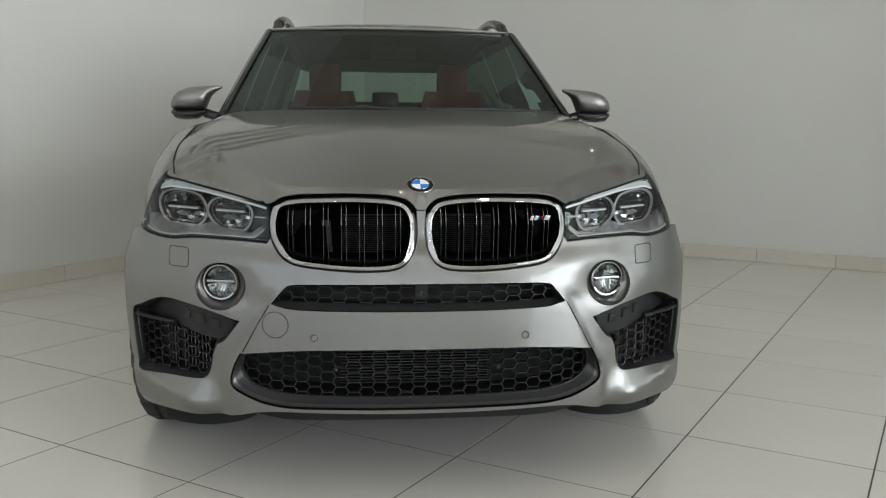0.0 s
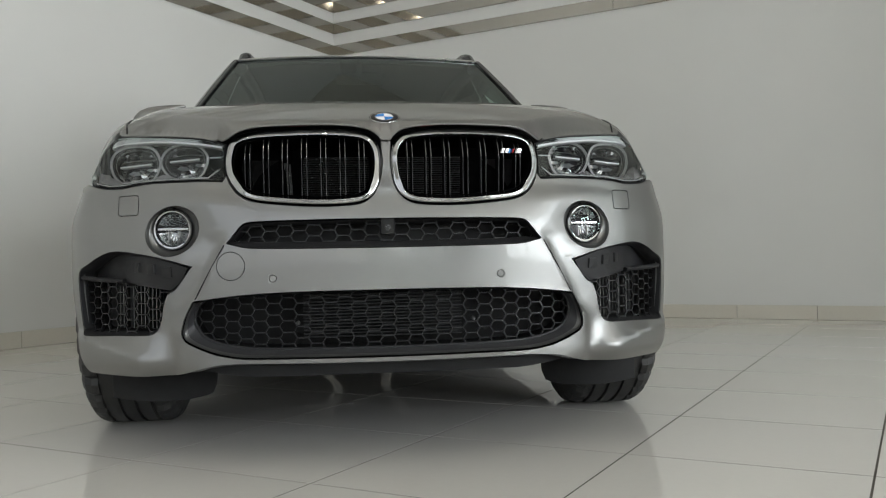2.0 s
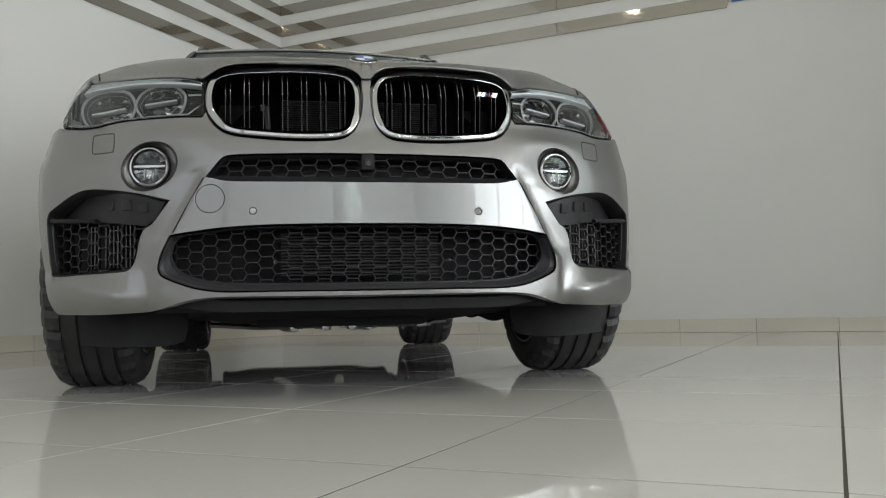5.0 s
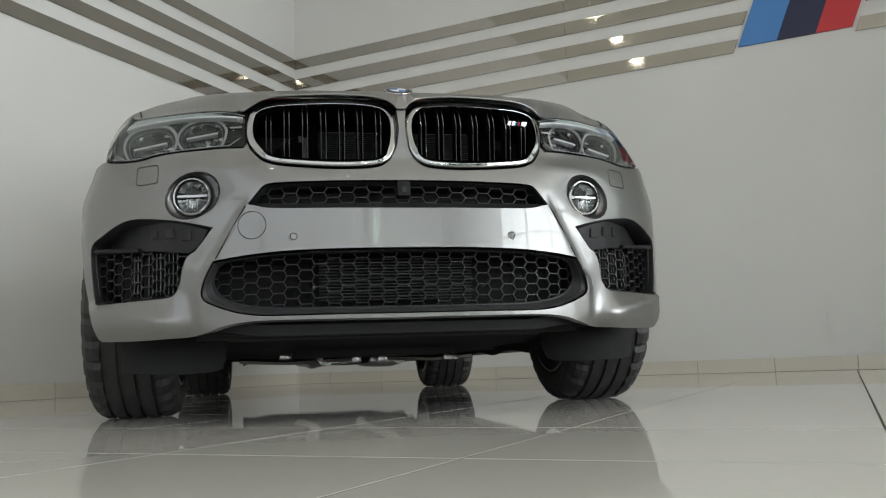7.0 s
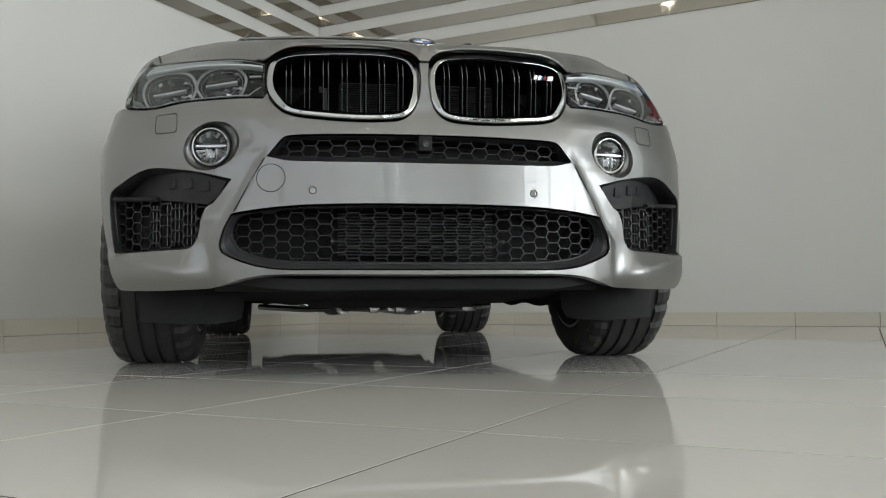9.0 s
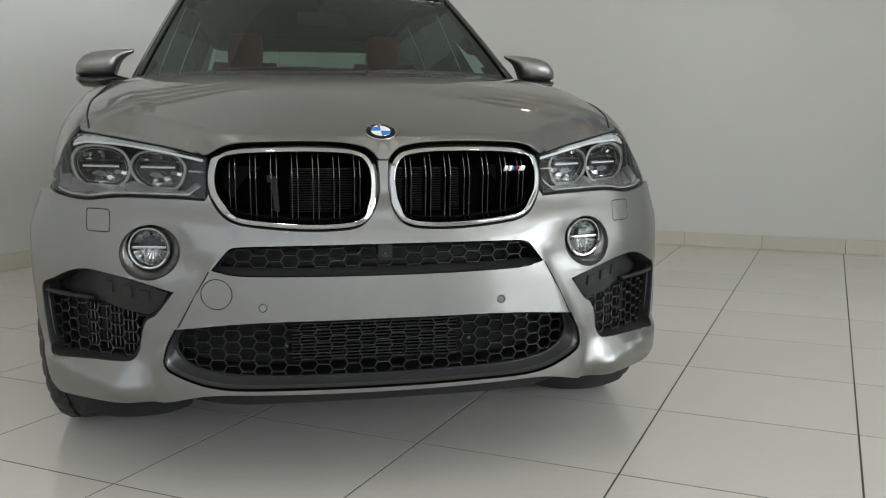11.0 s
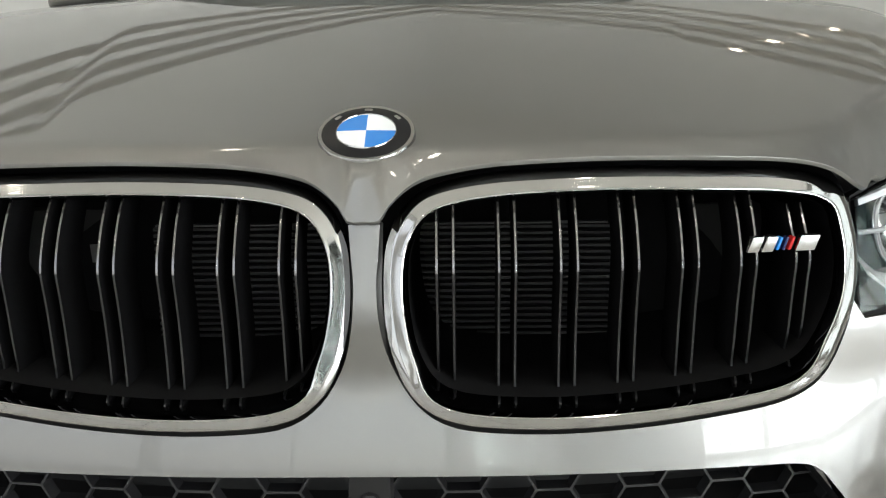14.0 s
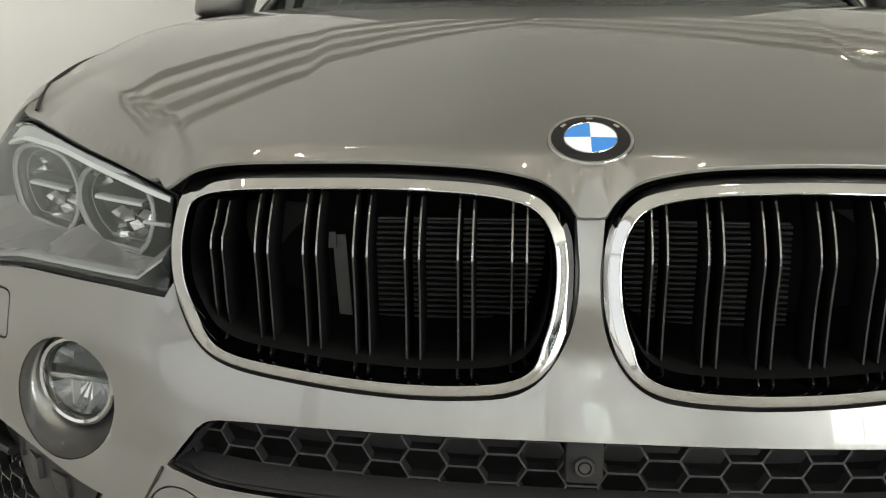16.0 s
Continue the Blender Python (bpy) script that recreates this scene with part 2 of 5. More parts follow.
def lathe(bm, profile, m, sides=48, skip=None):
    """Turn a profile of (radius, height) round m's z axis."""
    rings = []
    for k in range(sides):
        c, s = math.cos(2 * math.pi * k / sides), math.sin(2 * math.pi * k / sides)
        rings.append([bm.verts.new(m @ Vector((r * c, r * s, h))) for r, h in ((skip(k, i, *q) if skip else q) for i, q in enumerate(profile))])
    for k in range(sides):
        a, b = rings[k], rings[(k + 1) % sides]
        for i in range(len(profile) - 1):
            bm.faces.new((a[i], b[i], b[i + 1], a[i + 1]))
    bmesh.ops.remove_doubles(bm, verts=bm.verts, dist=1e-6)
    bmesh.ops.dissolve_degenerate(bm, edges=bm.edges, dist=1e-7)
    return bm


def within(poly, q):
    """Which of the points q lie inside the closed outline."""
    x, y = q[:, 0], q[:, 1]
    hit = np.zeros(len(q), bool)
    for (x1, y1), (x2, y2) in zip(poly, np.roll(poly, -1, axis=0)):
        cross = (y1 > y) != (y2 > y)
        if y1 != y2:
            hit ^= cross & (x < (x2 - x1) * (y - y1) / (y2 - y1) + x1)
    return hit


def outward(loop):
    """Unit normals that point out of a closed outline."""
    d = np.roll(loop, -1, axis=0) - np.roll(loop, 1, axis=0)
    n = np.stack([d[:, 1], -d[:, 0]], 1) / np.maximum(1e-9, np.linalg.norm(d, axis=1))[:, None]
    area = np.sum(loop[:, 0] * np.roll(loop[:, 1], -1) - loop[:, 1] * np.roll(loop[:, 0], -1))
    return n if area > 0 else -n


def back_of(f, p, e=0.015):
    """The direction into the body, square to the surface f at p."""
    a, b = f(p[0] + e, p[1]) - f(p[0] - e, p[1]), f(p[0], p[1] + e) - f(p[0], p[1] - e)
    return a.cross(b).normalized()


def skin(bm, f, outer, holes=(), step=0.02, rim=((0.0, 0.012),), turn=1, rims=None, e=0.015):
    """A curved panel: the outline and its holes in the plane of f's two parameters, filled with an even net and bent by f.
    rim: rings (inwards over the edge, depth) that fold each edge back; rims: the same for single holes, by number, -1 the outer edge."""
    from mathutils.geometry import delaunay_2d_cdt
    loops = [np.array(outer)] + [np.array(h) for h in holes]
    lo, hi = loops[0].min(0), loops[0].max(0)
    gx, gy = np.meshgrid(np.arange(lo[0] + step / 2, hi[0], step), np.arange(lo[1] + step / 2, hi[1], step))
    gx[1::2] += step / 2
    grid = np.stack([gx.ravel(), gy.ravel()], 1)
    ok = within(loops[0], grid)
    for h in loops[1:]:
        ok &= ~within(h, grid)
    grid = grid[ok]
    border = np.vstack(loops)
    near = np.array([np.min(np.sum((border - g) ** 2, 1)) for g in grid]) if len(grid) else np.zeros(0)
    grid = grid[near > (0.4 * step) ** 2]
    pts, edges, start = list(map(tuple, border)) + list(map(tuple, grid)), [], 0
    for loop in loops:
        n = len(loop)
        edges += [(start + i, start + (i + 1) % n) for i in range(n)]
        start += n
    verts, _, faces, *_ = delaunay_2d_cdt([Vector(p) for p in pts], edges, [], 0, 1e-6)
    vp = np.array([tuple(v) for v in verts])
    mid = np.array([vp[list(t)].mean(0) for t in faces])
    keep = within(loops[0], mid)
    for h in loops[1:]:
        keep &= ~within(h, mid)
    facing, curved = bm.verts.layers.float_vector.new("facing"), bm.faces.layers.int.new("curved")
    made = {}
    def vert(i):
        if i not in made:
            made[i] = bm.verts.new(f(*vp[i]))
            made[i][facing] = -turn * back_of(f, vp[i], e)
        return made[i]
    for t, k in zip(faces, keep):
        if k:
            vs = [vert(i) for i in t]
            bm.faces.new(vs if turn < 0 else vs[::-1])[curved] = 1
    for number, loop in enumerate(loops):
        rings = (rims or {}).get(number - 1, rim)
        if not rings:
            continue
        n2 = outward(loop) * (1 if number == 0 else -1)
        prev = [bm.verts.new(f(*p)) for p in loop]
        for v, p in zip(prev, loop):
            v[facing] = -turn * back_of(f, p, e)
        for over, deep in rings:
            ring = [bm.verts.new(f(*(p + q * over)) + turn * back_of(f, p) * deep) for p, q in zip(loop, n2)]
            for i in range(len(loop)):
                j = (i + 1) % len(loop)
                bm.faces.new((prev[i], prev[j], ring[j], ring[i]))
            prev = ring
    bmesh.ops.remove_doubles(bm, verts=bm.verts, dist=1e-5)
    return bm


def empty(name, label="", category="", m=None, parent=None):
    ob = new(name)
    ob.empty_display_size = 0.2
    if m is not None:
        ob.matrix_world = m
    ob.parent = parent
    return tagged(ob, label, category)

# ---- the room ----


def slab(name, a, b, mat, label, bevel=0.0, parent=None, kind="structure", m=ROOM):
    ob = part(name, box(bmesh.new(), a, b, bevel), mat, parent, label, 0)
    ob.matrix_world = m
    return tagged(ob, kind=kind) if kind else ob


slab("wall_north", (-0.25, 0, 0), (ROOM_A + 0.4, 0.25, ROOM_H), PLASTER, "smooth white painted showroom wall", m=NORTH)
slab("wall_west", (-0.25, ROOM_B - 0.4, 0), (0, -0.002, ROOM_H), PLASTER, "smooth white painted showroom wall", m=WEST)
# added out of view to keep side daylight off the north wall
slab("shading_wall", (8.2, -1.9, 0), (8.45, -0.002, ROOM_H), PLASTER, "unseen white wall added to shade the wall beside it", m=NORTH)
slab("ceiling", (-0.25, ROOM_B - 0.25, ROOM_H), (ROOM_A + 0.25, 0.25, ROOM_H + 0.2), CEILING, "plain cream painted showroom ceiling")
slab("ground", (-60, -70, -0.35), (70, 50, -0.15), OUTSIDE, "pale paving outside the showroom windows")


def glazed_wall(name, number, long, m, bays=4):
    """A wall of that length along x with a row of tall windows between piers."""
    wall = part(name, bmesh.new(), PLASTER)
    bm = bmesh.new()
    wide = long / bays
    box(bm, (0, 0, 0), (long, 0.25, 0.28))
    box(bm, (0, 0, 5.35), (long, 0.25, ROOM_H))
    for k in range(bays + 1):
        x = min(max(k * wide, 0.09), long - 0.09)
        box(bm, (x - 0.09, 0.002, 0.28), (x + 0.09, 0.248, 5.35))
    bm.to_mesh(wall.data)
    bm.free()
    wall.matrix_world = m
    tagged(wall, "white wall with a row of tall windows", kind="structure")
    for k in range(bays):
        x0, x1 = k * wide + (0.18 if k == 0 else 0.09), (k + 1) * wide - (0.18 if k == bays - 1 else 0.09)
        win = empty(f"window_{number + k}", "tall white-framed showroom window", "window", m)
        tagged(win, kind="structure")
        fr = bmesh.new()
        for x in (x0 + 0.03, (x0 + x1) / 2, x1 - 0.03):
            box(fr, (x - 0.03, 0.09, 0.28), (x + 0.03, 0.16, 5.35), 0.004)
        for z in (0.31, 2.6, 5.32):
            box(fr, (x0, 0.092, z - 0.03), (x1, 0.158, z + 0.03), 0.004)
        part("window_frame", fr, FRAME, win)
        for xa, xb in ((x0, (x0 + x1) / 2), ((x0 + x1) / 2, x1)):
            pane = part("pane", box(bmesh.new(), (xa + 0.03, 0.12, 0.34), (xb - 0.03, 0.126, 5.29)), PANE, win)
            pane.visible_shadow = False


glazed_wall("wall_east", 1, 13.2, ROOM @ pose(ROOM_A, 0, 0, 0, 0, -90))
# unseen wall, added with its window to shape light on car and walls
glazed_wall("shading_wall_glazed", 9, 1.7, ROOM @ pose(8.2, -1.9, 0, 0, 0, -90), 1)
glazed_wall("wall_south", 5, ROOM_A, ROOM @ pose(ROOM_A, ROOM_B, 0, 0, 0, 180))

# polished strips on both walls, with the joint between their lengths
STRIPS = ((2.702, 2.817), (2.938, 3.051), (3.163, 3.284), (3.393, 3.503))


def strip(low, high, along, lengths):
    for x0, x1, lean0, lean1 in lengths:
        bm = bmesh.new()
        deep = -0.012
        if along == "a":
            c = [(x0 + lean0 * (z - 2.75), y, z) for y in (-0.001, deep) for z in (low, high)] + [(x1 + lean1 * (z - 2.75), y, z) for y in (-0.001, deep) for z in (low, high)]
        else:
            c = [(y, x0, z) for y in (0.001, -deep) for z in (low, high)] + [(y, x1, z) for y in (0.001, -deep) for z in (low, high)]
        v = [bm.verts.new(q) for q in c]
        for q in ((0, 1, 3, 2), (4, 6, 7, 5), (0, 4, 5, 1), (2, 3, 7, 6), (1, 5, 7, 3), (0, 2, 6, 4)):
            bm.faces.new([v[i] for i in q])
        bmesh.ops.recalc_face_normals(bm, faces=bm.faces)
        bmesh.ops.bevel(bm, geom=bm.edges[:], offset=0.0015, segments=1, affect="EDGES")
        ob = part("steel_strip", bm, STRIP, None, "long mirror-polished steel strip fixed along the white wall", 0)
        ob.matrix_world = NORTH if along == "a" else WEST
        tagged(ob, category="wall strip", group="polished strips on the walls")


for low, high in STRIPS:
    strip(low, high, "a", ((0.014, 3.068, 0, 0), (3.071, 4.566, 0, 0.4), (5.51, 8.18, 0.4, 0)))
    strip(low, high, "b", ((-4.2, -0.002, 0, 0), (-8.6, -4.203, 0, 0)))

# the striped banner board on the north wall
board = empty("banner_board", "slanted wall banner in light blue, dark blue and red stripes", "banner", NORTH)
for name, x0, x1, mat in (("light_blue_stripe", 4.592, 4.901, FLAGBLUE), ("dark_blue_stripe", 4.901, 5.202, FLAGNIGHT), ("red_stripe", 5.202, 5.476, FLAGRED)):
    bm = bmesh.new()
    v = [bm.verts.new((x + 0.4 * (z - 2.75), y, z)) for y in (-0.002, -0.022) for x, z in ((x0, 2.745), (x1, 2.745), (x1, 3.62), (x0, 3.62))]
    for q in ((0, 1, 2, 3), (7, 6, 5, 4), (0, 4, 5, 1), (1, 5, 6, 2), (2, 6, 7, 3), (3, 7, 4, 0)):
        bm.faces.new([v[i] for i in q])
    bmesh.ops.recalc_face_normals(bm, faces=bm.faces)
    part(name, bm, mat, board, name.replace("_", " ") + " of printed board", 0)

# a small flush access panel low on the north wall
panel = part("access_panel", box(bmesh.new(), (5.09, -0.009, 0.253), (5.36, -0.001, 0.45), 0.001), PLASTER, None, "small white flush access panel low in the wall", 0)
panel.matrix_world = NORTH
tagged(panel, category="access panel")

# round downlights in the ceiling
light = empty("ceiling_light", "round white recessed downlight in the ceiling, switched on", "downlight")
rim = lathe(bmesh.new(), [(0.085, 0.0), (0.085, -0.006), (0.108, -0.010), (0.115, 0.0)], pose(0, 0, 0), 32)
part("rim", rim, FRAME, light)
bm = bmesh.new()
bmesh.ops.create_circle(bm, cap_ends=True, radius=0.085, segments=32, matrix=pose(0, 0, -0.003))
part("diffuser", bm, LAMP, light)
light.matrix_world = ROOM @ pose(1.6, -7.29, ROOM_H - 0.001)
tagged(light, group="downlights in the ceiling")
for a in (1.6, 4.6, 7.6):
    for b in (-4.65, -5.97, -7.29, -8.61, -11.2):
        at = ROOM @ Vector((a, b, 0))
        if (a, b) != (1.6, -7.29) and (at - Vector((0.35, 4.85, 0))).length > 1.1:
            copy_thing(light, ROOM @ pose(a, b, ROOM_H - 0.001))


# ---- the car: x across, y from the nose to the tail, z up ----
car = empty("car", "grey metallic sports utility car parked on showroom tiles", "car")

PLAN = np.array([(0, 0), (.15, .003), (.3, .018), (.42, .041), (.52, .074), (.62, .130), (.74, .219), (.85, .318), (.92, .425), (.953, .56), (.965, .75)])
LEAN = np.array([(.15, .03), (.25, .012), (.35, .003), (.5, 0), (.6, 0), (.66, .006), (.74, .028), (.80, .045), (.88, .062), (.95, .09), (1.0, .12)])
plan_fine = spline([(-.15, .003), *PLAN], 0.004)[int(.15 / .004):]
plan_fine = plan_fine[plan_fine[:, 0] >= 0]
plan_long = np.r_[0, np.cumsum(np.linalg.norm(np.diff(plan_fine, axis=0), axis=1))]
lean_fine = spline(LEAN, 0.004)


def ease(x):
    x = min(1.0, max(0.0, x))
    return x * x * (3 - 2 * x)


def nose(s, z):
    """The front of the car: s runs round the bumper from the middle, z is the height."""
    a = abs(s)
    x, y = float(np.interp(a, plan_long, plan_fine[:, 0])), float(np.interp(a, plan_long, plan_fine[:, 1]))
    y += float(np.interp(z, lean_fine[:, 0], lean_fine[:, 1])) + max(0, z - .77) * .62 * ease((a - .38) / .45)
    y += .012 * ease((z - .70) / .06) * ease((a - .34) / .10) * ease((.80 - a) / .25)
    x *= float(np.interp(a, [0, .30, .44, .54, .62, .75, .9], [.985, .985, .982, .977, .985, .996, 1]))
    x -= .030 * ease((z - .66) / .14) * ease((a - .93) / .2)
    return Vector((math.copysign(x, s), y, z))


def bumper(s, z):
    """The nose with the bumper's own relief."""
    a, p = abs(s), nose(s, z)
    seam = .439 + (.598 - z) * .63 if z > .445 else .535 + .05 * ease((.445 - z) / .08)
    d = a - seam
    back = 0.0
    if d > 0:
        back += .011 * (d / .03) * math.exp(1 - d / .03) * ease((.64 - z) / .05)
    crease, push = .286 + .060 * ease((a - .64) / .36), .044 * ease((a - .58) / .14) * ease((1.04 - a) / .08)
    back -= push * min(1, max(0, 1 - (z - crease) / (.362 - crease)))
    back += .05 * ease((.30 - z) / .09) ** 2 * ease((a - .5) / .15)
    back += .024 * math.exp(-((a - .575) / .10) ** 2) * math.exp(-((z - .642) / .055) ** 2)
    back -= .028 * ease((z - .72) / .08) * ease((.05 - a) / .035)
    p.y += back
    return p


def mirrored(half):
    """A closed outline from its right half, which runs from the middle to the middle."""
    left = [(-x, z) for x, z in reversed(half) if abs(x) > 1e-6]
    return list(half) + left


def flip(loop):
    return [(-x, z) for x, z in loop][::-1]


def grown(loop, by):
    loop = np.array(loop)
    return loop + outward(loop) * by


def ellipse(cx, cz, rx, rz, n=40, tilt=0.0):
    c, s = math.cos(tilt), math.sin(tilt)
    return np.array([(cx + c * rx * math.cos(t) - s * rz * math.sin(t), cz + s * rx * math.cos(t) + c * rz * math.sin(t)) for t in np.linspace(0, 2 * math.pi, n, endpoint=False)])


KIDNEY = [(.440, .815), (.436, .846), (.425, .874), (.400, .890), (.355, .898), (.293, .901), (.202, .903), (.111, .900), (.058, .891), (.033, .876), (.018, .852), (.012, .824),
          (.013, .786), (.022, .747), (.042, .716), (.076, .700), (.145, .6945), (.219, .696), (.293, .702), (.354, .710), (.390, .724), (.415, .748), (.434, .780)]
LAMP_EDGE = [(.443, .865), (.443, .865), (.500, .883), (.574, .896), (.679, .911), (.769, .924), (.829, .929), (.860, .926), (.893, .902), (.920, .862), (.942, .815), (.940, .791), (.917, .778), (.853, .767), (.787, .763),
             (.737, .768), (.672, .772), (.570, .771), (.515, .770), (.443, .766), (.443, .766)]
UPPER = [(0, .656), (.219, .655), (.355, .653), (.387, .648), (.405, .631), (.424, .609), (.436, .596), (.414, .590), (.383, .583), (.338, .580), (.206, .578), (0, .577)]
LOWER = [(0, .468), (.208, .467), (.330, .464), (.430, .457), (.541, .4445), (.541, .4445), (.561, .410), (.572, .380), (.576, .358), (.567, .338), (.535, .322), (.490, .307), (.454, .298), (.385, .290), (.211, .289), (0, .288)]
SIDE = [(.998, .480), (.994, .528), (.930, .552), (.855, .578), (.795, .584), (.700, .573), (.625, .559), (.540, .538), (.540, .538), (.571, .500), (.594, .475), (.617, .462), (.632, .430), (.640, .392), (.657, .362), (.684, .352), (.800, .349), (.935, .347), (.968, .362), (.985, .415)]

kidney_loop = spline(KIDNEY, 0.010, True)
lamp_loop = spline(LAMP_EDGE, 0.012, True)
upper_loop = spline([p for q in ([UPPER[0]], UPPER[1:]) for p in q] + flip(UPPER[1:-1]), 0.012, True)
lower_loop = spline(LOWER + flip(LOWER[1:-1]), 0.012, True)
side_loop = spline(SIDE, 0.010, True)

# bumper skin
seat = np.array(kidney_loop) + outward(np.array(kidney_loop)) * (np.array([.0022 + .0045 * ease((p[0] - .02) / .06) * ease((.80 - p[1]) / .05) for p in kidney_loop])[:, None])
ring = [tuple(p) for p in seat]
first = min(range(len(ring)), key=lambda i: abs(ring[i][0]) * 3 + abs(ring[i][1] - .862) if ring[i][0] < .05 else 9)
last = min(range(len(ring)), key=lambda i: abs(ring[i][0] - .449) + abs(ring[i][1] - .775) if ring[i][0] > .3 else 9)
under = [ring[i % len(ring)] for i in range(first, last + (len(ring) if last < first else 0) + 1)]
under = [(max(x, .0045), z) for x, z in under]
half = [(0, .862)] + [(max(.0045, under[0][0]), .862)] + under[1:]
half += [tuple(p) for p in spline([(.449, .762), (.515, .7655), (.570, .7665), (.672, .7675), (.737, .7635), (.787, .7585), (.853, .762), (.917, .773), (.950, .783), (1.10, .768), (1.27, .745), (1.27, .745), (1.17, .640), (1.11, .555), (1.065, .470),
                                   (1.030, .400), (1.0, .345), (.968, .290), (.938, .250), (.925, .243), (.860, .240), (.744, .239), (.620, .243), (.585, .247), (.545, .257), (.500, .269), (.450, .276), (.390, .279), (.20, .278), (0, .277)], 0.012)]
bumper_edge = np.array(mirrored(half))
washer_loop = np.array([(.7575 + .0405 * math.copysign(abs(math.cos(t)) ** .28, math.cos(t)), .710 + .0295 * math.copysign(abs(math.sin(t)) ** .28, math.sin(t)) + .03 * .0405 * math.cos(t)) for t in np.linspace(0, 2 * math.pi, 48, endpoint=False)])
fog_c = (.593, .640)
holes, hole_rims = [], {-1: ((0.0, 0.003), (0.006, 0.016))}


def hole(loop, rim_rings):
    hole_rims[len(holes)] = rim_rings
    holes.append(np.array(loop))


hole(upper_loop, ((-0.003, 0.006), (-0.010, 0.030)))
hole(lower_loop, ((-0.0015, 0.0022), (-0.004, 0.008)))
for side in (1, -1):
    turned = (lambda q: q) if side > 0 else (lambda q: np.array(flip(q)))
    hole(turned(side_loop), ((-0.003, 0.005), (-0.004, 0.02)))
    hole(turned(ellipse(fog_c[0] + .012, fog_c[1] - .006, .088, .068, 48, -0.2)), ((-0.004, 0.004), (-0.012, 0.020)))
    hole(turned(washer_loop), ((0, .006),))
    hole(turned(ellipse(.308, .502, .0105, .0105, 20)), ((0, .006),))
hole(ellipse(-.424, .5365, .041, .0385, 48), ((0, .006),))
skin_mesh = skin(bmesh.new(), bumper, bumper_edge, holes, 0.016, turn=-1, rims=hole_rims, e=0.009)
bump = part("front_bumper", skin_mesh, PAINT, car, "grey metallic painted front bumper")

for side in (1, -1):
    turned = (lambda q: np.array(q)) if side > 0 else (lambda q: np.array(flip(q)))
    cover = grown(washer_loop, -0.0026)
    part("washer_cover", skin(bmesh.new(), bumper, turned(cover), (), 0.016, turn=-1), PAINT, bump, "small square grey headlamp washer cover")
    sens = bmesh.new()
    c = bumper(side * .308, .502)
    lathe(sens, [(0, -.0004), (.0078, -.0003), (.0088, .0004), (.0092, .002), (.0092, .012)], Matrix.Translation(c) @ pose(0, 0, 0, -90), 24)
    part("parking_sensor", sens, PAINT, bump, "small round grey parking sensor", 20)
    sens = bmesh.new()
    lathe(sens, [(.0097, .003), (.0108, .0005), (.0140, .0002), (.0150, .0035)], Matrix.Translation(c) @ pose(0, 0, 0, -90), 28)
    part("sensor_ring", sens, PAINT, bump)
part("tow_cover", skin(bmesh.new(), bumper, ellipse(-.424, .5365, .0389, .0364, 48), (), 0.016, turn=-1), PAINT, bump, "round grey towing eye cover")
# black plates put in as the shade behind the cover gaps
for c in ((.757, .710, .048, .036), (-.757, .710, .048, .036), (-.424, .5365, .046, .043)):
    loop_b = ellipse(*c, 24) if c[2] < .047 else np.array([(c[0] + i * c[2], c[1] + j * c[3]) for i, j in ((-1, -1), (1, -1), (1, 1), (-1, 1))])
    backs = bmesh.new()
    backs.faces.new([backs.verts.new(bumper(*p) + Vector((0, .006, 0))) for p in loop_b])
    part("gap_shade_plate", backs, SHADE, bump)
# shadow in the thin gap beside the middle panel, drawn as a black rod
for side in (1, -1):
    gap = bmesh.new()
    tube(gap, [bumper(side * (.4385 + (.598 - z) * .63), z) + Vector((0, .0016, 0)) for z in np.linspace(.592, .450, 14)], .0017, 6)
    part("panel_gap_shadow", gap, SHADE, bump)


def inward(s):
    """The way into the body: straight back in front, turned inwards round the corners."""
    return Vector((-math.copysign(.5 * ease((abs(s) - .76) / .22), s), 1, 0))


def bent(deep, base=None):
    f = base or nose
    return lambda s, z: f(s, z) + inward(s) * deep


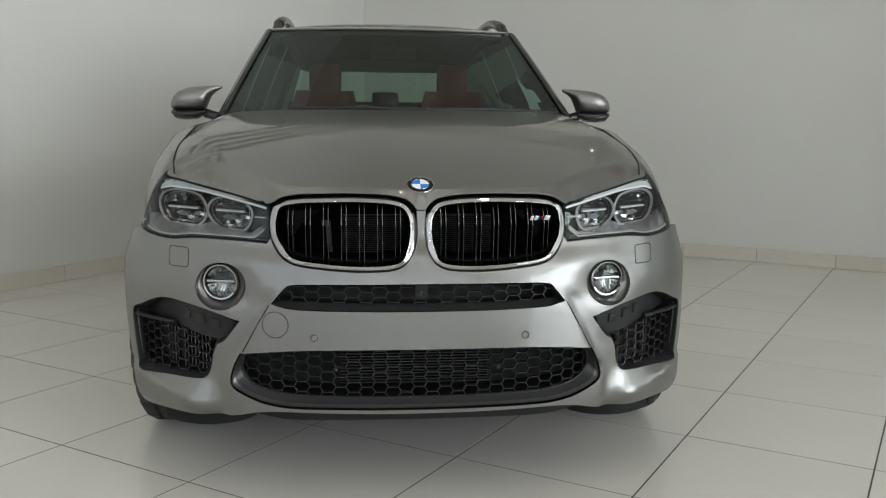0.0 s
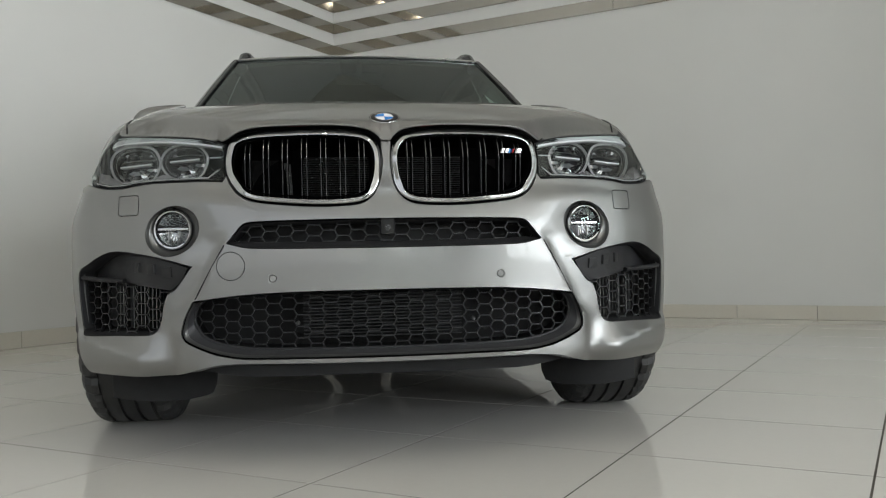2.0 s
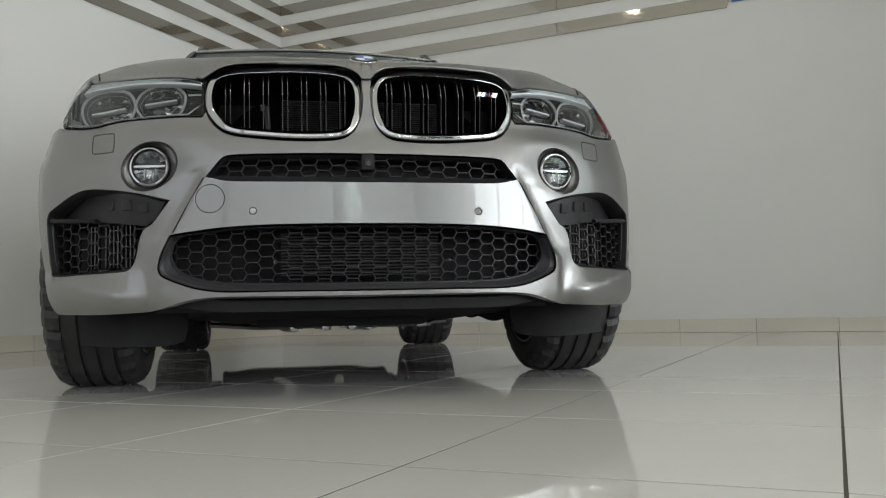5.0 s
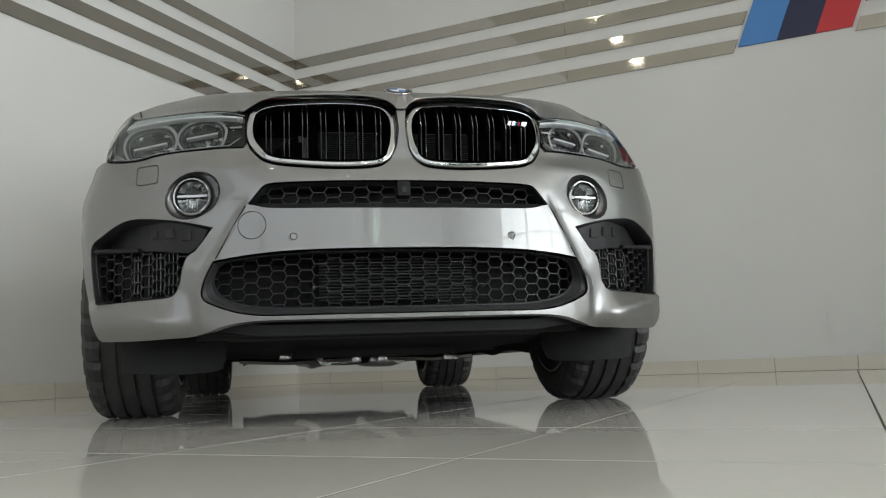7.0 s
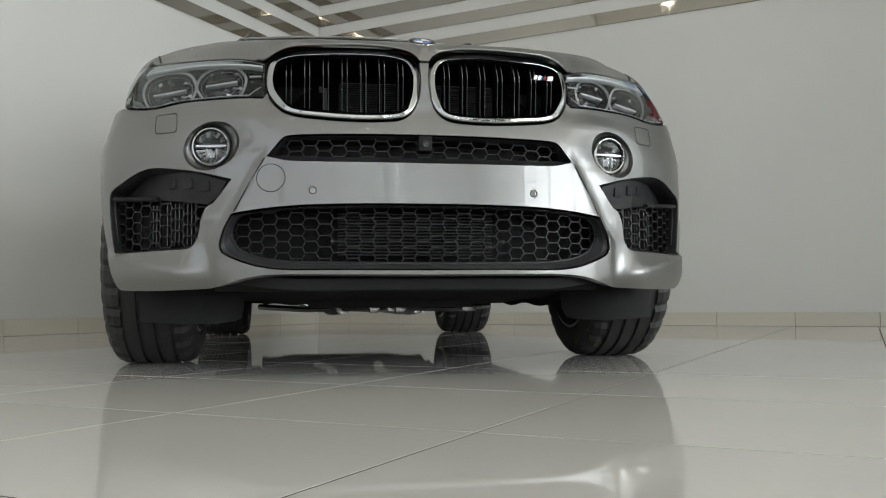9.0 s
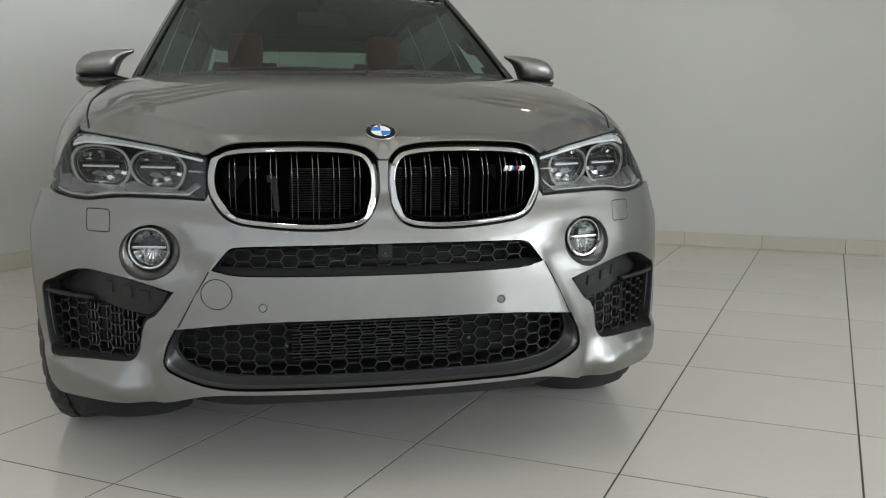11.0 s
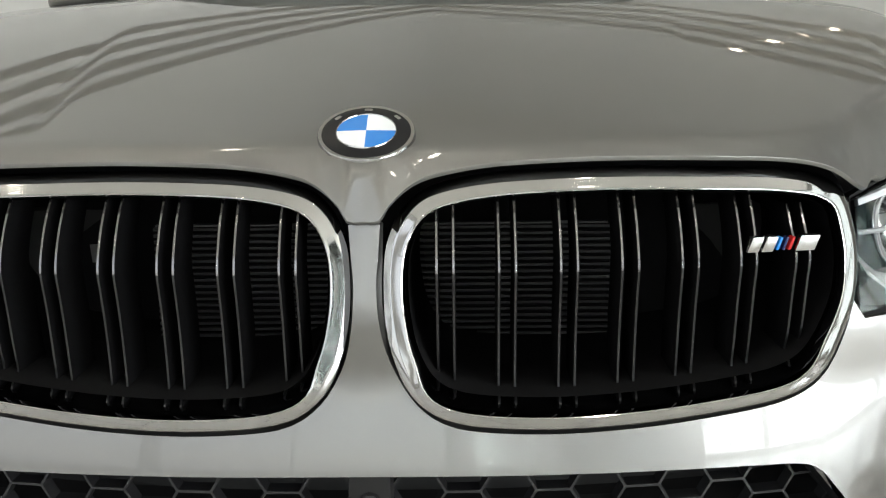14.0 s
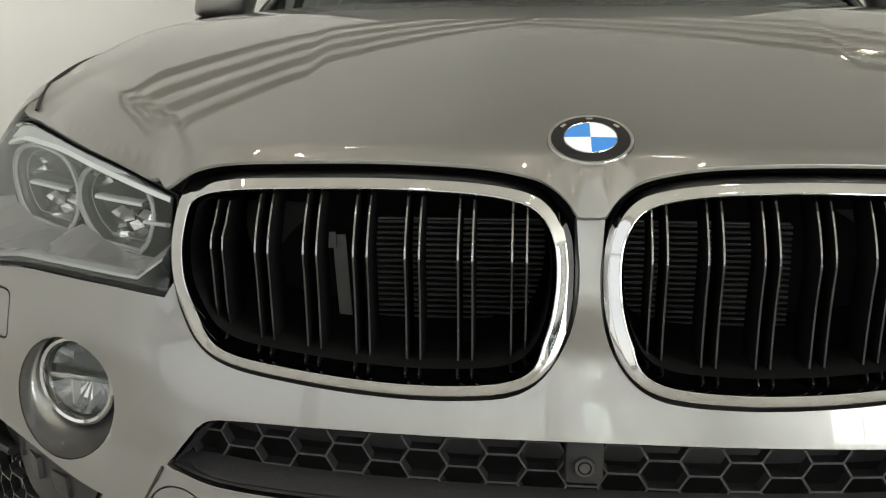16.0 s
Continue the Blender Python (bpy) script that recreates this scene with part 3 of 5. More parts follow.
def honeycomb(bm, loop, wide, high, bar, deep, base=None, shift=(0, 0)):
    """Flat-topped honeycomb bars inside an outline, on the nose set back by deep."""
    f, loop = bent(deep, base), np.array(loop)
    lo, hi = loop.min(0), loop.max(0)
    seen_edges = set()
    k0, k1 = int(math.floor(lo[0] / wide)) - 1, int(math.ceil(hi[0] / wide)) + 1
    for k in range(k0, k1 + 1):
        for j in range(int(math.floor(lo[1] / high)) - 1, int(math.ceil(hi[1] / high)) + 2):
            cx, cz = k * wide + shift[0], (j + 0.5 * (k % 2)) * high + shift[1]
            q, r = wide * 0.38, wide * 0.62
            c = [(cx + r, cz), (cx + q, cz + high / 2), (cx - q, cz + high / 2), (cx - r, cz), (cx - q, cz - high / 2), (cx + q, cz - high / 2)]
            for i in range(6):
                a, b = c[i], c[(i + 1) % 6]
                key = tuple(sorted([(round(a[0], 4), round(a[1], 4)), (round(b[0], 4), round(b[1], 4))]))
                if key not in seen_edges:
                    seen_edges.add(key)
    segs = np.array([[a, b] for a, b in sorted(seen_edges)])
    for a, b in segs:
        t = np.linspace(0, 1, 9)[:, None]
        inside = within(loop, a + (b - a) * t)
        if not inside.any():
            continue
        tt = t[inside, 0]
        a2, b2 = a + (b - a) * tt.min(), a + (b - a) * tt.max()
        d = b2 - a2
        long = np.linalg.norm(d)
        if long < 0.004:
            continue
        n = np.array([-d[1], d[0]]) / long * bar / 2
        e = d / long * bar * 0.3
        corner = [a2 - e + n, b2 + e + n, b2 + e - n, a2 - e - n]
        front = [bm.verts.new(f(*p) + Vector((0, 0, 0))) for p in [q * 0.999 + 0.001 * (a2 + b2) / 2 for q in corner]]
        back = [bm.verts.new(f(*p) + inward(p[0]) * .016) for p in corner]
        bm.faces.new(front)
        for i in range(4):
            bm.faces.new((front[i], back[i], back[(i + 1) % 4], front[(i + 1) % 4]))
    bmesh.ops.recalc_face_normals(bm, faces=bm.faces)
    return bm


def bowl(bm, loop, rings, base, closed=True):
    """Walls that lead from an outline back into an opening: rings of (inwards, depth); the last one is filled."""
    n2, loop = outward(np.array(loop)), np.array(loop)
    prev = [bm.verts.new(base(*p) + inward(p[0]) * rings[0][1]) for p in loop - n2 * rings[0][0]]
    for over, deep in rings[1:]:
        row = [bm.verts.new(base(*p) + inward(p[0]) * deep) for p in loop - n2 * over]
        for i in range(len(loop)):
            j = (i + 1) % len(loop)
            bm.faces.new((prev[i], row[i], row[j], prev[j]))
        prev = row
    if closed:
        bmesh.ops.triangulate(bm, faces=[bm.faces.new(prev)])
    return bm


# upper intake
intake = empty("upper_intake", "slim black air intake with honeycomb mesh", parent=car)
part("surround", bowl(bmesh.new(), upper_loop, ((0.004, 0.008), (0.009, 0.035)), bumper, False), PLASTIC, intake)
part("duct", bowl(bmesh.new(), upper_loop, ((0.009, 0.035), (0.010, 0.12)), bumper), SHADE, intake)
# a plain shelf along its lower lip
shelf = bmesh.new()
def lip_z(s):
    return float(np.interp(abs(s), [0, .206, .338, .383, .414, .432], [.5785, .5795, .5815, .5845, .591, .597]))


for s0, s1 in zip(np.linspace(-.428, .428, 48)[:-1], np.linspace(-.428, .428, 48)[1:]):
    rise = [.013 * ease((.44 - abs(s)) / .06) + .004 for s in (s0, s1)]
    for (d0, k0), (d1, k1) in zip(((.006, 0), (.010, .15), (.024, .8)), ((.010, .15), (.024, .8), (.034, 1))):
        q = [bumper(s, lip_z(s) + r * k) + Vector((0, d, 0)) for s, r, k, d in ((s0, rise[0], k0, d0), (s1, rise[1], k0, d0), (s1, rise[1], k1, d1), (s0, rise[0], k1, d1))]
        shelf.faces.new([shelf.verts.new(p) for p in q])
bmesh.ops.remove_doubles(shelf, verts=shelf.verts, dist=1e-5)
part("lower_shelf", shelf, PLASTIC, intake)
part("honeycomb_mesh", honeycomb(bmesh.new(), grown(upper_loop, -0.004), .0395, .0290, .0022, .033, nose, (0, .004)), MESHBLACK, intake, "black honeycomb mesh", 0)
cam_body = bmesh.new()
m = Matrix.Translation((0, .012, .634))
box(cam_body, (-.018, -.004, -.021), (.018, .05, .021), .005, m)
part("camera_housing", cam_body, TRAYBLACK, intake, "small square black camera housing")
part("camera_lens", lathe(bmesh.new(), [(0, -.0085), (.005, -.0085), (.0058, -.0055), (.0066, -.0085), (.0092, -.0085), (.0105, -.003)], m @ pose(0, 0, -.003, -90) @ Matrix.Diagonal((1, 1, 1, 1)), 24), BLACK, intake)

# lower intake
intake = empty("lower_intake", "wide black lower air intake with honeycomb mesh", parent=car)
MESH = [(0, .466), (.330, .462), (.430, .455), (.505, .446), (.530, .430), (.541, .405), (.540, .380), (.510, .346), (.440, .323), (.330, .313), (0, .310)]
mesh_loop = spline(MESH + flip(MESH[1:-1]), 0.012, True)
funnel = bmesh.new()
nl = len(lower_loop)
mesh_turn = np.arctan2((mesh_loop[:, 1] - .388) * 5, mesh_loop[:, 0])
order = np.argsort(mesh_turn)
wrapped = [np.interp(np.arctan2((lower_loop[:, 1] - .380) * 5, lower_loop[:, 0]), mesh_turn[order], mesh_loop[order, i], period=2 * math.pi) for i in range(2)]
inner = np.stack(wrapped, 1)
rows = [[funnel.verts.new(bumper(*(p + (q - p) * k)) + Vector((0, d, 0))) for p, q in zip(lower_loop - outward(lower_loop) * .0045, inner)] for k, d in ((0, .0085), (.02, .012), (.14, .019), (.28, .026), (.75, .052), (1, .060))]
for n, (a, b) in enumerate(zip(rows, rows[1:])):
    for i in range(nl):
        j = (i + 1) % nl
        funnel.faces.new((a[i], b[i], b[j], a[j])).material_index = 1 if n < 3 else 0
bmesh.ops.remove_doubles(funnel, verts=funnel.verts, dist=1e-4)
part("surround", funnel, FUNNEL, intake, "smooth black funnel with a painted rim", 60).data.materials.append(PAINT)
border = bmesh.new()
tube(border, [nose(*p) + Vector((0, .058, 0)) for p in mesh_loop], .004, 6, True)
part("mesh_border", border, PLASTIC, intake)
part("duct", bowl(bmesh.new(), mesh_loop, ((0, .062), (0, .19)), nose, False), TRAYBLACK, intake)
part("honeycomb_mesh", honeycomb(bmesh.new(), mesh_loop, .0390, .0312, .0022, .060, nose, (.0, .012)), MESHBLACK, intake, "black honeycomb mesh", 0)
for side in (1, -1):
    part("distance_sensor", lathe(bmesh.new(), [(0, -.004), (.004, -.0035), (.0055, 0), (.0055, .02)], pose(side * .245, .14, .375, -90), 20), PALE_FINS, intake)
part("backing", box(bmesh.new(), (-.62, .24, .25), (.62, .25, .48)), TRAYBLACK, intake)
rad = bmesh.new()
for k in range(14):
    box(rad, (-.23, .130, .335 + k * .0088), (.21, .150, .3385 + k * .0088))
tagged(part("radiator", rad, FINS, intake, "dark cooler with level fins", 0), kind="stuff")

# side intakes
for side in (1, -1):
    turned = (lambda q: np.array(q)) if side > 0 else (lambda q: np.array(flip(q)))
    intake = empty("side_intake", "angular black corner air intake with mesh", parent=car)
    part("surround", bowl(bmesh.new(), turned(side_loop), ((0.0, 0.004), (0.004, 0.012), (0.010, 0.05)), bumper, False), PLASTIC, intake)
    part("duct", bowl(bmesh.new(), turned(side_loop), ((0.010, 0.05), (0.012, 0.14)), bumper), SHADE, intake)
    FLAP = [(.556, .534), (.556, .534), (.625, .554), (.700, .568), (.790, .577), (.850, .572), (.925, .546), (.982, .522), (.984, .508), (.984, .508), (.90, .504), (.800, .499), (.740, .492), (.660, .480), (.612, .474), (.612, .474), (.580, .497)]
    flap = bmesh.new()
    def flap_at(s, z, side=side):
        a = abs(s)
        return bumper(s, z) + inward(s) * (.012 + .10 * max(0, .565 - z) * ease((.75 - a) / .1) + .05 * ease((a - .66) / .15))
    skin(flap, flap_at, turned(spline(FLAP, 0.012, True)), (), 0.016, turn=-1, rim=((0, .02),))
    part("flap", flap, PLASTIC, intake, "black plastic guide panel with raised nubs")
    for a, z in ((.622, .524), (.676, .533), (.732, .538)):
        nub, c = bmesh.new(), flap_at(side * a, z)
        across, up = (flap_at(side * (a + .01), z) - c).normalized() * side, (flap_at(side * a, z + .01) - c).normalized()
        out = across.cross(up).normalized()
        up = out.cross(across)
        box(nub, (-.017, -.014, -.006), (.017, .014, .0035), .003, Matrix.Translation(c) @ Matrix((across, up, out)).transposed().to_4x4() @ pose(0, 0, 0, 0, 5 * side, 0))
        part("nub", nub, PLASTIC, intake)
    blade = bmesh.new()
    tube(blade, [bumper(side * a, z) + inward(side * a) * d for a, z, d in ((.79, .500, .05), (.86, .503, .035), (.93, .507, .02), (.985, .510, .012))], .007, 8, flat=1.4)
    part("cross_blade", blade, PLASTIC, intake)
    lowpart = [(.615, .470), (.80, .496), (.985, .502), (.984, .42), (.966, .368), (.93, .353), (.69, .356), (.655, .372), (.640, .42)]
    part("honeycomb_mesh", honeycomb(bmesh.new(), turned(spline(lowpart, 0.012, True)), .042, .031, .0028, .030, bumper, (.0, .004)), MESHBLACK, intake, "black honeycomb mesh", 0)
    fins = bmesh.new()
    for k in range(12):
        if k != 8:
            c = nose(side * (.655 + k * .0140), .43)
            box(fins, (-.0011, .065, -.062), (.0011, .10, .055), 0, Matrix.Translation((c.x, c.y - .01, .43)))
    tagged(part("cooler", fins, PALE_FINS, intake, "pale upright cooler fins", 0), kind="stuff")

# fog lamps
for side in (1, -1):
    fog = empty("fog_lamp", "round clear fog lamp with a chrome ring", parent=car)
    m = Matrix.Translation((side * .582, .166, .640)) @ pose(0, 0, 0, -90, 0, 14 * side) @ Matrix.Scale(.93, 4)
    # painted dish round it
    edge = ellipse(side * (fog_c[0] + .012), fog_c[1] - .006, .088, .068, 48, -0.2 * side)
    edge = edge - outward(edge) * .0008
    rim3 = [bumper(*p) + Vector((0, .0014, 0)) for p in edge]
    ring3 = []
    for p in rim3:
        v = m.inverted() @ p
        t = math.atan2(v.y, v.x)
        ring3.append(m @ Vector((.0640 * math.cos(t), .0640 * math.sin(t), .004)))
    dish, prev = bmesh.new(), None
    for k, sag in ((0, 0), (.06, .007), (.2, .012), (.4, .012), (.7, .007), (1, 0), (1.02, .02)):
        row = [dish.verts.new(p.lerp(q, k) + Vector((0, sag, 0))) for p, q in zip(rim3, ring3)]
        if prev:
            for i in range(48):
                dish.faces.new((prev[i], row[i], row[(i + 1) % 48], prev[(i + 1) % 48]))
        prev = row
    part("dish", dish, PAINT, fog, "grey painted dish", 70)
    part("ring", lathe(bmesh.new(), [(.0600, .03), (.0602, .004), (.0590, -.001), (.0560, -.003), (.0520, -.002), (.0500, .003), (.0495, .012)], m, 48), CHROME, fog, "chrome ring")
    part("bezel", lathe(bmesh.new(), [(.0640, .007), (.0630, .011), (.0615, .012), (.0600, .012)], m, 48), HOUSING, fog, "dark recess round the ring")
    part("reflector", lathe(bmesh.new(), [(.050, .004), (.047, .014), (.034, .026), (.012, .030), (0, .031)], m, 40), ENAMEL, fog, "dark lamp bowl")
    # bright bar, rays under it and a half moon of facets over it
    bars = bmesh.new()
    for x0, x1, low in ((-.047, .047, .002),):
        box(bars, (x0, -.005, .004), (x1, low, .024), .0015, m)
    part("divider", bars, BADGECHROME, fog, "bright level bar")
    lower, prev = bmesh.new(), None
    for k, t in enumerate(np.radians(np.linspace(8, 172, 17))):
        row = [lower.verts.new(m @ Vector((rr * math.cos(t), rr * math.sin(t) + .003, zz + .0016 * (k % 2)))) for rr, zz in ((.006, .026), (.030, .021), (.047, .007))]
        if prev:
            for n in range(2):
                lower.faces.new((prev[n], row[n], row[n + 1], prev[n + 1]))
        prev = row
    part("lower_reflector", lower, REFLECTOR, fog, "bright lower reflector", 0)
    for x in (-.017, .015):
        part("fin", box(bmesh.new(), (x - .0008, .005, .010), (x + .0008, .038, .026), .0003, m), LAMPGREY, fog)
    upper, prev = bmesh.new(), None
    for k, t in enumerate(np.radians(np.linspace(200, 340, 13))):
        row = [upper.verts.new(m @ Vector((rr * math.cos(t), rr * math.sin(t), zz + .0014 * (k % 2)))) for rr, zz in ((.036 - .004 * (k % 3), .020), (.0475, .007))]
        if prev:
            upper.faces.new((prev[0], row[0], row[1], prev[1]))
        prev = row
    part("upper_reflector", upper, REFLECTOR, fog, "bright crescent over the bar", 0)
    part("adjuster", box(bmesh.new(), (-.016, -.005, -.006), (.016, .02, .006), .002, Matrix.Translation((side * .592, .162, .7015)) @ pose(0, 0, 0, 0, 6 * side, 14 * side)), SHADE, fog, "black adjuster slot over the lens")
    cover = lathe(bmesh.new(), [(0, -.007), (.020, -.006), (.036, -.002), (.050, .004)], m, 40)
    ob = part("lens", cover, CLEAR, fog, "clear round lens")
    ob.visible_shadow = False

# twin kidney grilles
for side in (1, -1):
    turned = (lambda q: np.array(q)) if side > 0 else (lambda q: np.array(flip(q)))
    grille = empty("radiator_grille", "rounded chrome-framed grille with black double slats", parent=car)
    loop = turned(kidney_loop)
    n2 = outward(loop)
    prof = [(.004, .036), (.0004, .020), (0, .004), (.0004, -.0020), (.0016, -.0046), (.0040, -.0062), (.0090, -.0078), (.0150, -.0086), (.0172, -.0094), (.0184, -.0090), (.0198, -.0064), (.0206, .000), (.0210, .012), (.0210, .040)]
    slim = np.array([1 - .36 * ease((.745 - p[1]) / .035) for p in kidney_loop])[::side]
    frame_mesh, prev = bmesh.new(), None
    for over, deep in prof:
        row = [frame_mesh.verts.new(nose(*p) + Vector((0, deep - .006, 0))) for p in loop - n2 * (over * slim[:, None])]
        if prev:
            for i in range(len(loop)):
                j = (i + 1) % len(loop)
                frame_mesh.faces.new((prev[i], row[i], row[j], prev[j]))
        prev = row
    part("frame", frame_mesh, CHROME, grille, "polished chrome frame", 28)
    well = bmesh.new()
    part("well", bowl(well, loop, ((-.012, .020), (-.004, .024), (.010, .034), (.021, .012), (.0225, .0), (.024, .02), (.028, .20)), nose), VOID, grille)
    rad = bmesh.new()
    for k in range(20):
        box(rad, (.030, .186, .709 + k * .0064), (.226, .192, .7118 + k * .0064), 0, Matrix.Diagonal((side, 1, 1, 1)))
    tagged(part("radiator", rad, FINS, grille, "dark radiator with level fins", 0), kind="stuff")
    part("radiator_edge", box(bmesh.new(), (.034, .182, .8355), (.222, .188, .8372), 0, Matrix.Diagonal((side, 1, 1, 1))), TAG, grille, "thin pale upper edge of the radiator")
    for k in range(7):
        x = .0654 + .0517 * k
        slat = bmesh.new()
        for dx in (-.0070, .0070):
            s = side * (x + dx)
            lo = min(q[1] for q in kidney_loop if abs(q[0] - x - dx) < .012) + .019
            hi = .880 if .05 < x < .36 else .866
            line = spline([(.004, hi), (-.008, hi - .022), (-.016, .834), (-.017, .820), (-.013, .808), (.006, .760), (.018, lo + .009), (.019, lo + .004), (.010, lo), (.008, lo - .005), (.006, lo - .012)], .006)
            rows = []
            for d, z in line:
                p = nose(s, min(z, .9))
                rows.append([slat.verts.new((p.x + w, p.y + d + e, z)) for w, e in ((-.0015, .0020), (-.0009, .0004), (.0009, .0004), (.0015, .0020), (.0010, .050), (-.0010, .050))])
            for a, b in zip(rows, rows[1:]):
                for i in range(6):
                    slat.faces.new((a[i], a[(i + 1) % 6], b[(i + 1) % 6], b[i]))
        bmesh.ops.recalc_face_normals(slat, faces=slat.faces)
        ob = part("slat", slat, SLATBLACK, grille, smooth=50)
        ob.data.materials.append(SLATSHADE)
        ob.data.materials.append(SLATGLINT)
        # side faces take the painted shade, fronts above the bend the painted glint
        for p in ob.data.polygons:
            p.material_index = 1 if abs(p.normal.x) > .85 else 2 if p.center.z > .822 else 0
    if side > 0:
        badge = bmesh.new()
        m = Matrix.Translation(nose(.353, .838) + Vector((0, -.020, 0))) @ pose(0, 0, 0, 6, 0, 9) @ Matrix.Scale(1.2, 4)
        lean_m = m @ Matrix(((1, 0, .3, 0), (0, 1, 0, 0), (0, 0, 1, 0), (0, 0, 0, 1)))
        for x0, x1 in ((-.025, -.0165), (-.0145, -.006), (.0105, .025)):
            bar = box(bmesh.new(), (x0, -.003, -.0055), (x1, .003, .0055), .001, lean_m)
            part("badge", bar, BADGECHROME, grille, "small chrome badge")
        for x, mat in ((-.004, BLUE), (.0005, NIGHT), (.005, RED)):
            stripe = box(bmesh.new(), (x, -.0025, -.0045), (x + .0020, .003, .0045), .0004, lean_m)
            part("badge_stripe", stripe, mat, grille)
    else:
        tag_m = pose(-.262, .176, .760, 0, -4, 0)
        tag = part("paper_tag", box(bmesh.new(), (-.008, 0, -.058), (.007, .002, .058), .0008, tag_m), TAG, grille, "narrow grey paper tag behind the slats")
        part("tag_flap", box(bmesh.new(), (-.018, -.0035, .044), (-.003, -.0015, .062), .0005, tag_m), TAG, tag)

# ---- hood ----
HOOD_FALL = [(-.1, .35), (0, .345), (.12, .317), (.5, .236), (.9, .125), (1.1, .105), (1.6, .09)]
hood_y = np.linspace(-.1, 1.6, 851)
hood_rise = np.cumsum(np.interp(hood_y, *np.array(HOOD_FALL).T)) * .002
hood_rise += .945 - np.interp(.12, hood_y, hood_rise)


def hood_mid(y):
    return float(np.interp(y, hood_y, hood_rise)) - .026 * math.exp(-(max(y, 0) + .005) / .022)


HOOD_SIDE = [(.38, .742, .930), (.4345, .758, .944), (.46, .764, .962), (.50, .773, .980), (.60, .785, 1.007), (.70, .795, 1.026), (.80, .803, 1.040), (1.10, .806, 1.092), (1.45, .800, 1.114)]


def ramp(x, w=.02):
    return 0 if x < -w else x if x > w else (x + w) ** 2 / (4 * w)


def hood_z(a, y):
    """The hood's height: a broad middle, a fold that spreads to the rear, then a rolled shoulder."""
    edge = float(np.interp(y, [q[0] for q in HOOD_SIDE], [q[1] for q in HOOD_SIDE]))
    high = float(np.interp(y, [q[0] for q in HOOD_SIDE], [q[2] for q in HOOD_SIDE]))
    fold, roll = .27 + .18 * y, min(.40 + .40 * y, edge - .10)
    def plain(b):
        return hood_mid(y) - .026 * b * b - .0006 * ease((b - fold + .008) / .016) - .048 * ramp(b - fold, .008)
    z = plain(a)
    if a > roll:
        z -= (plain(edge) - high) * ((a - roll) / (edge - roll)) ** 2
    return z


EDGE = [(0, .866), (.0125, .866), (.020, .877), (.038, .893), (.060, .902), (.111, .910), (.202, .913), (.300, .911), (.360, .908), (.404, .899), (.432, .884), (.447, .872), (.500, .887), (.574, .901), (.679, .917), (.769, .930), (.829, .936), (.850, .939)]
edge3 = [nose(s, z) + Vector((0, (-.038 + .006 * ease(s / .05)) * ease((.47 - s) / .05), 0)) for s, z in spline(EDGE, .006)]
edge_x, edge_y, edge_z = (np.array([p[i] for p in edge3]) for i in range(3))
# the lip follows a calmer line where grille and lamp meet
calm_x = np.linspace(0, .85, 426)
calm_y, calm_z = np.interp(calm_x, edge_x, edge_y), np.interp(calm_x, edge_x, edge_z)
bell = np.exp(-.5 * (np.arange(-60, 61) * .002 / .014) ** 2)
keep = np.clip((calm_x - .28) / .10, 0, 1)
calm_y, calm_z = (q + keep * (np.convolve(np.pad(q, 60, mode="edge"), bell / bell.sum(), mode="valid") - q) for q in (calm_y, calm_z))


def hood_at(x, y):
    a = abs(x)
    z = hood_z(a, y)
    ye, ze = float(np.interp(a, calm_x, calm_y)), float(np.interp(a, calm_x, calm_z))
    d, reach = max(0, y - ye), .018 - .007 * ease((.06 - a) / .05) + .075 * ease((a - .30) / .35)
    if d < reach:
        z -= (hood_z(a, ye) - ze) * (1 - d / reach) ** 2
    return Vector((x, y, z))


corner = (edge3[-1].x, edge3[-1].y)
half = [(p.x, p.y) for p in edge3]
half += [tuple(q) for q in spline([corner, corner, (.782, .56), (.797, .70), (.803, .85), (.800, 1.05), (.790, 1.25), (.765, 1.43), (.765, 1.43), (.60, 1.385), (.40, 1.345), (.20, 1.322), (0, 1.315)], .02)][1:]
hood = part("hood", skin(bmesh.new(), hood_at, mirrored(half), (), 0.011, e=0.007, rim=((0.0008, 0.0014), (0.001, 0.004), (-0.03, 0.006)), turn=-1), PAINT, car, "grey metallic hood with raised middle", 55)
emblem = empty("roundel", "round blue and white emblem with a black ring", parent=hood)
m = Matrix.Translation((0, .0705, .9292)) @ pose(0, 0, 0.002, 30)
part("ring", lathe(bmesh.new(), [(.0412, -.006), (.0410, .0012), (.0400, .0028), (.0372, .0024)], m, 48), CHROME, emblem)
part("black_band", lathe(bmesh.new(), [(.0373, .0022), (.032, .0034), (.0255, .0036)], m, 48), ENAMEL, emblem)
part("inner_ring", lathe(bmesh.new(), [(.0258, .0032), (.0250, .0044), (.0242, .0032)], m, 48), CHROME, emblem)
for k in range(4):
    q = bmesh.new()
    vs = [q.verts.new(m @ Vector((0, 0, .0042)))] + [q.verts.new(m @ Vector((.0246 * math.cos(t), .0246 * math.sin(t), .0036))) for t in np.linspace(k * math.pi / 2, (k + 1) * math.pi / 2, 12)]
    q.faces.new(vs)
    part("quarter", q, WHITE if k % 2 == 0 else BLUE, emblem)
for t in (142, 90, 38):
    dash_m = m @ pose(0, 0, 0, 0, 0, t - 90) @ pose(0, .0318, .0036)
    part("dash", box(bmesh.new(), (-.0034, -.0017, -.001), (.0034, .0017, .0005), .0004, dash_m), BADGECHROME, emblem)

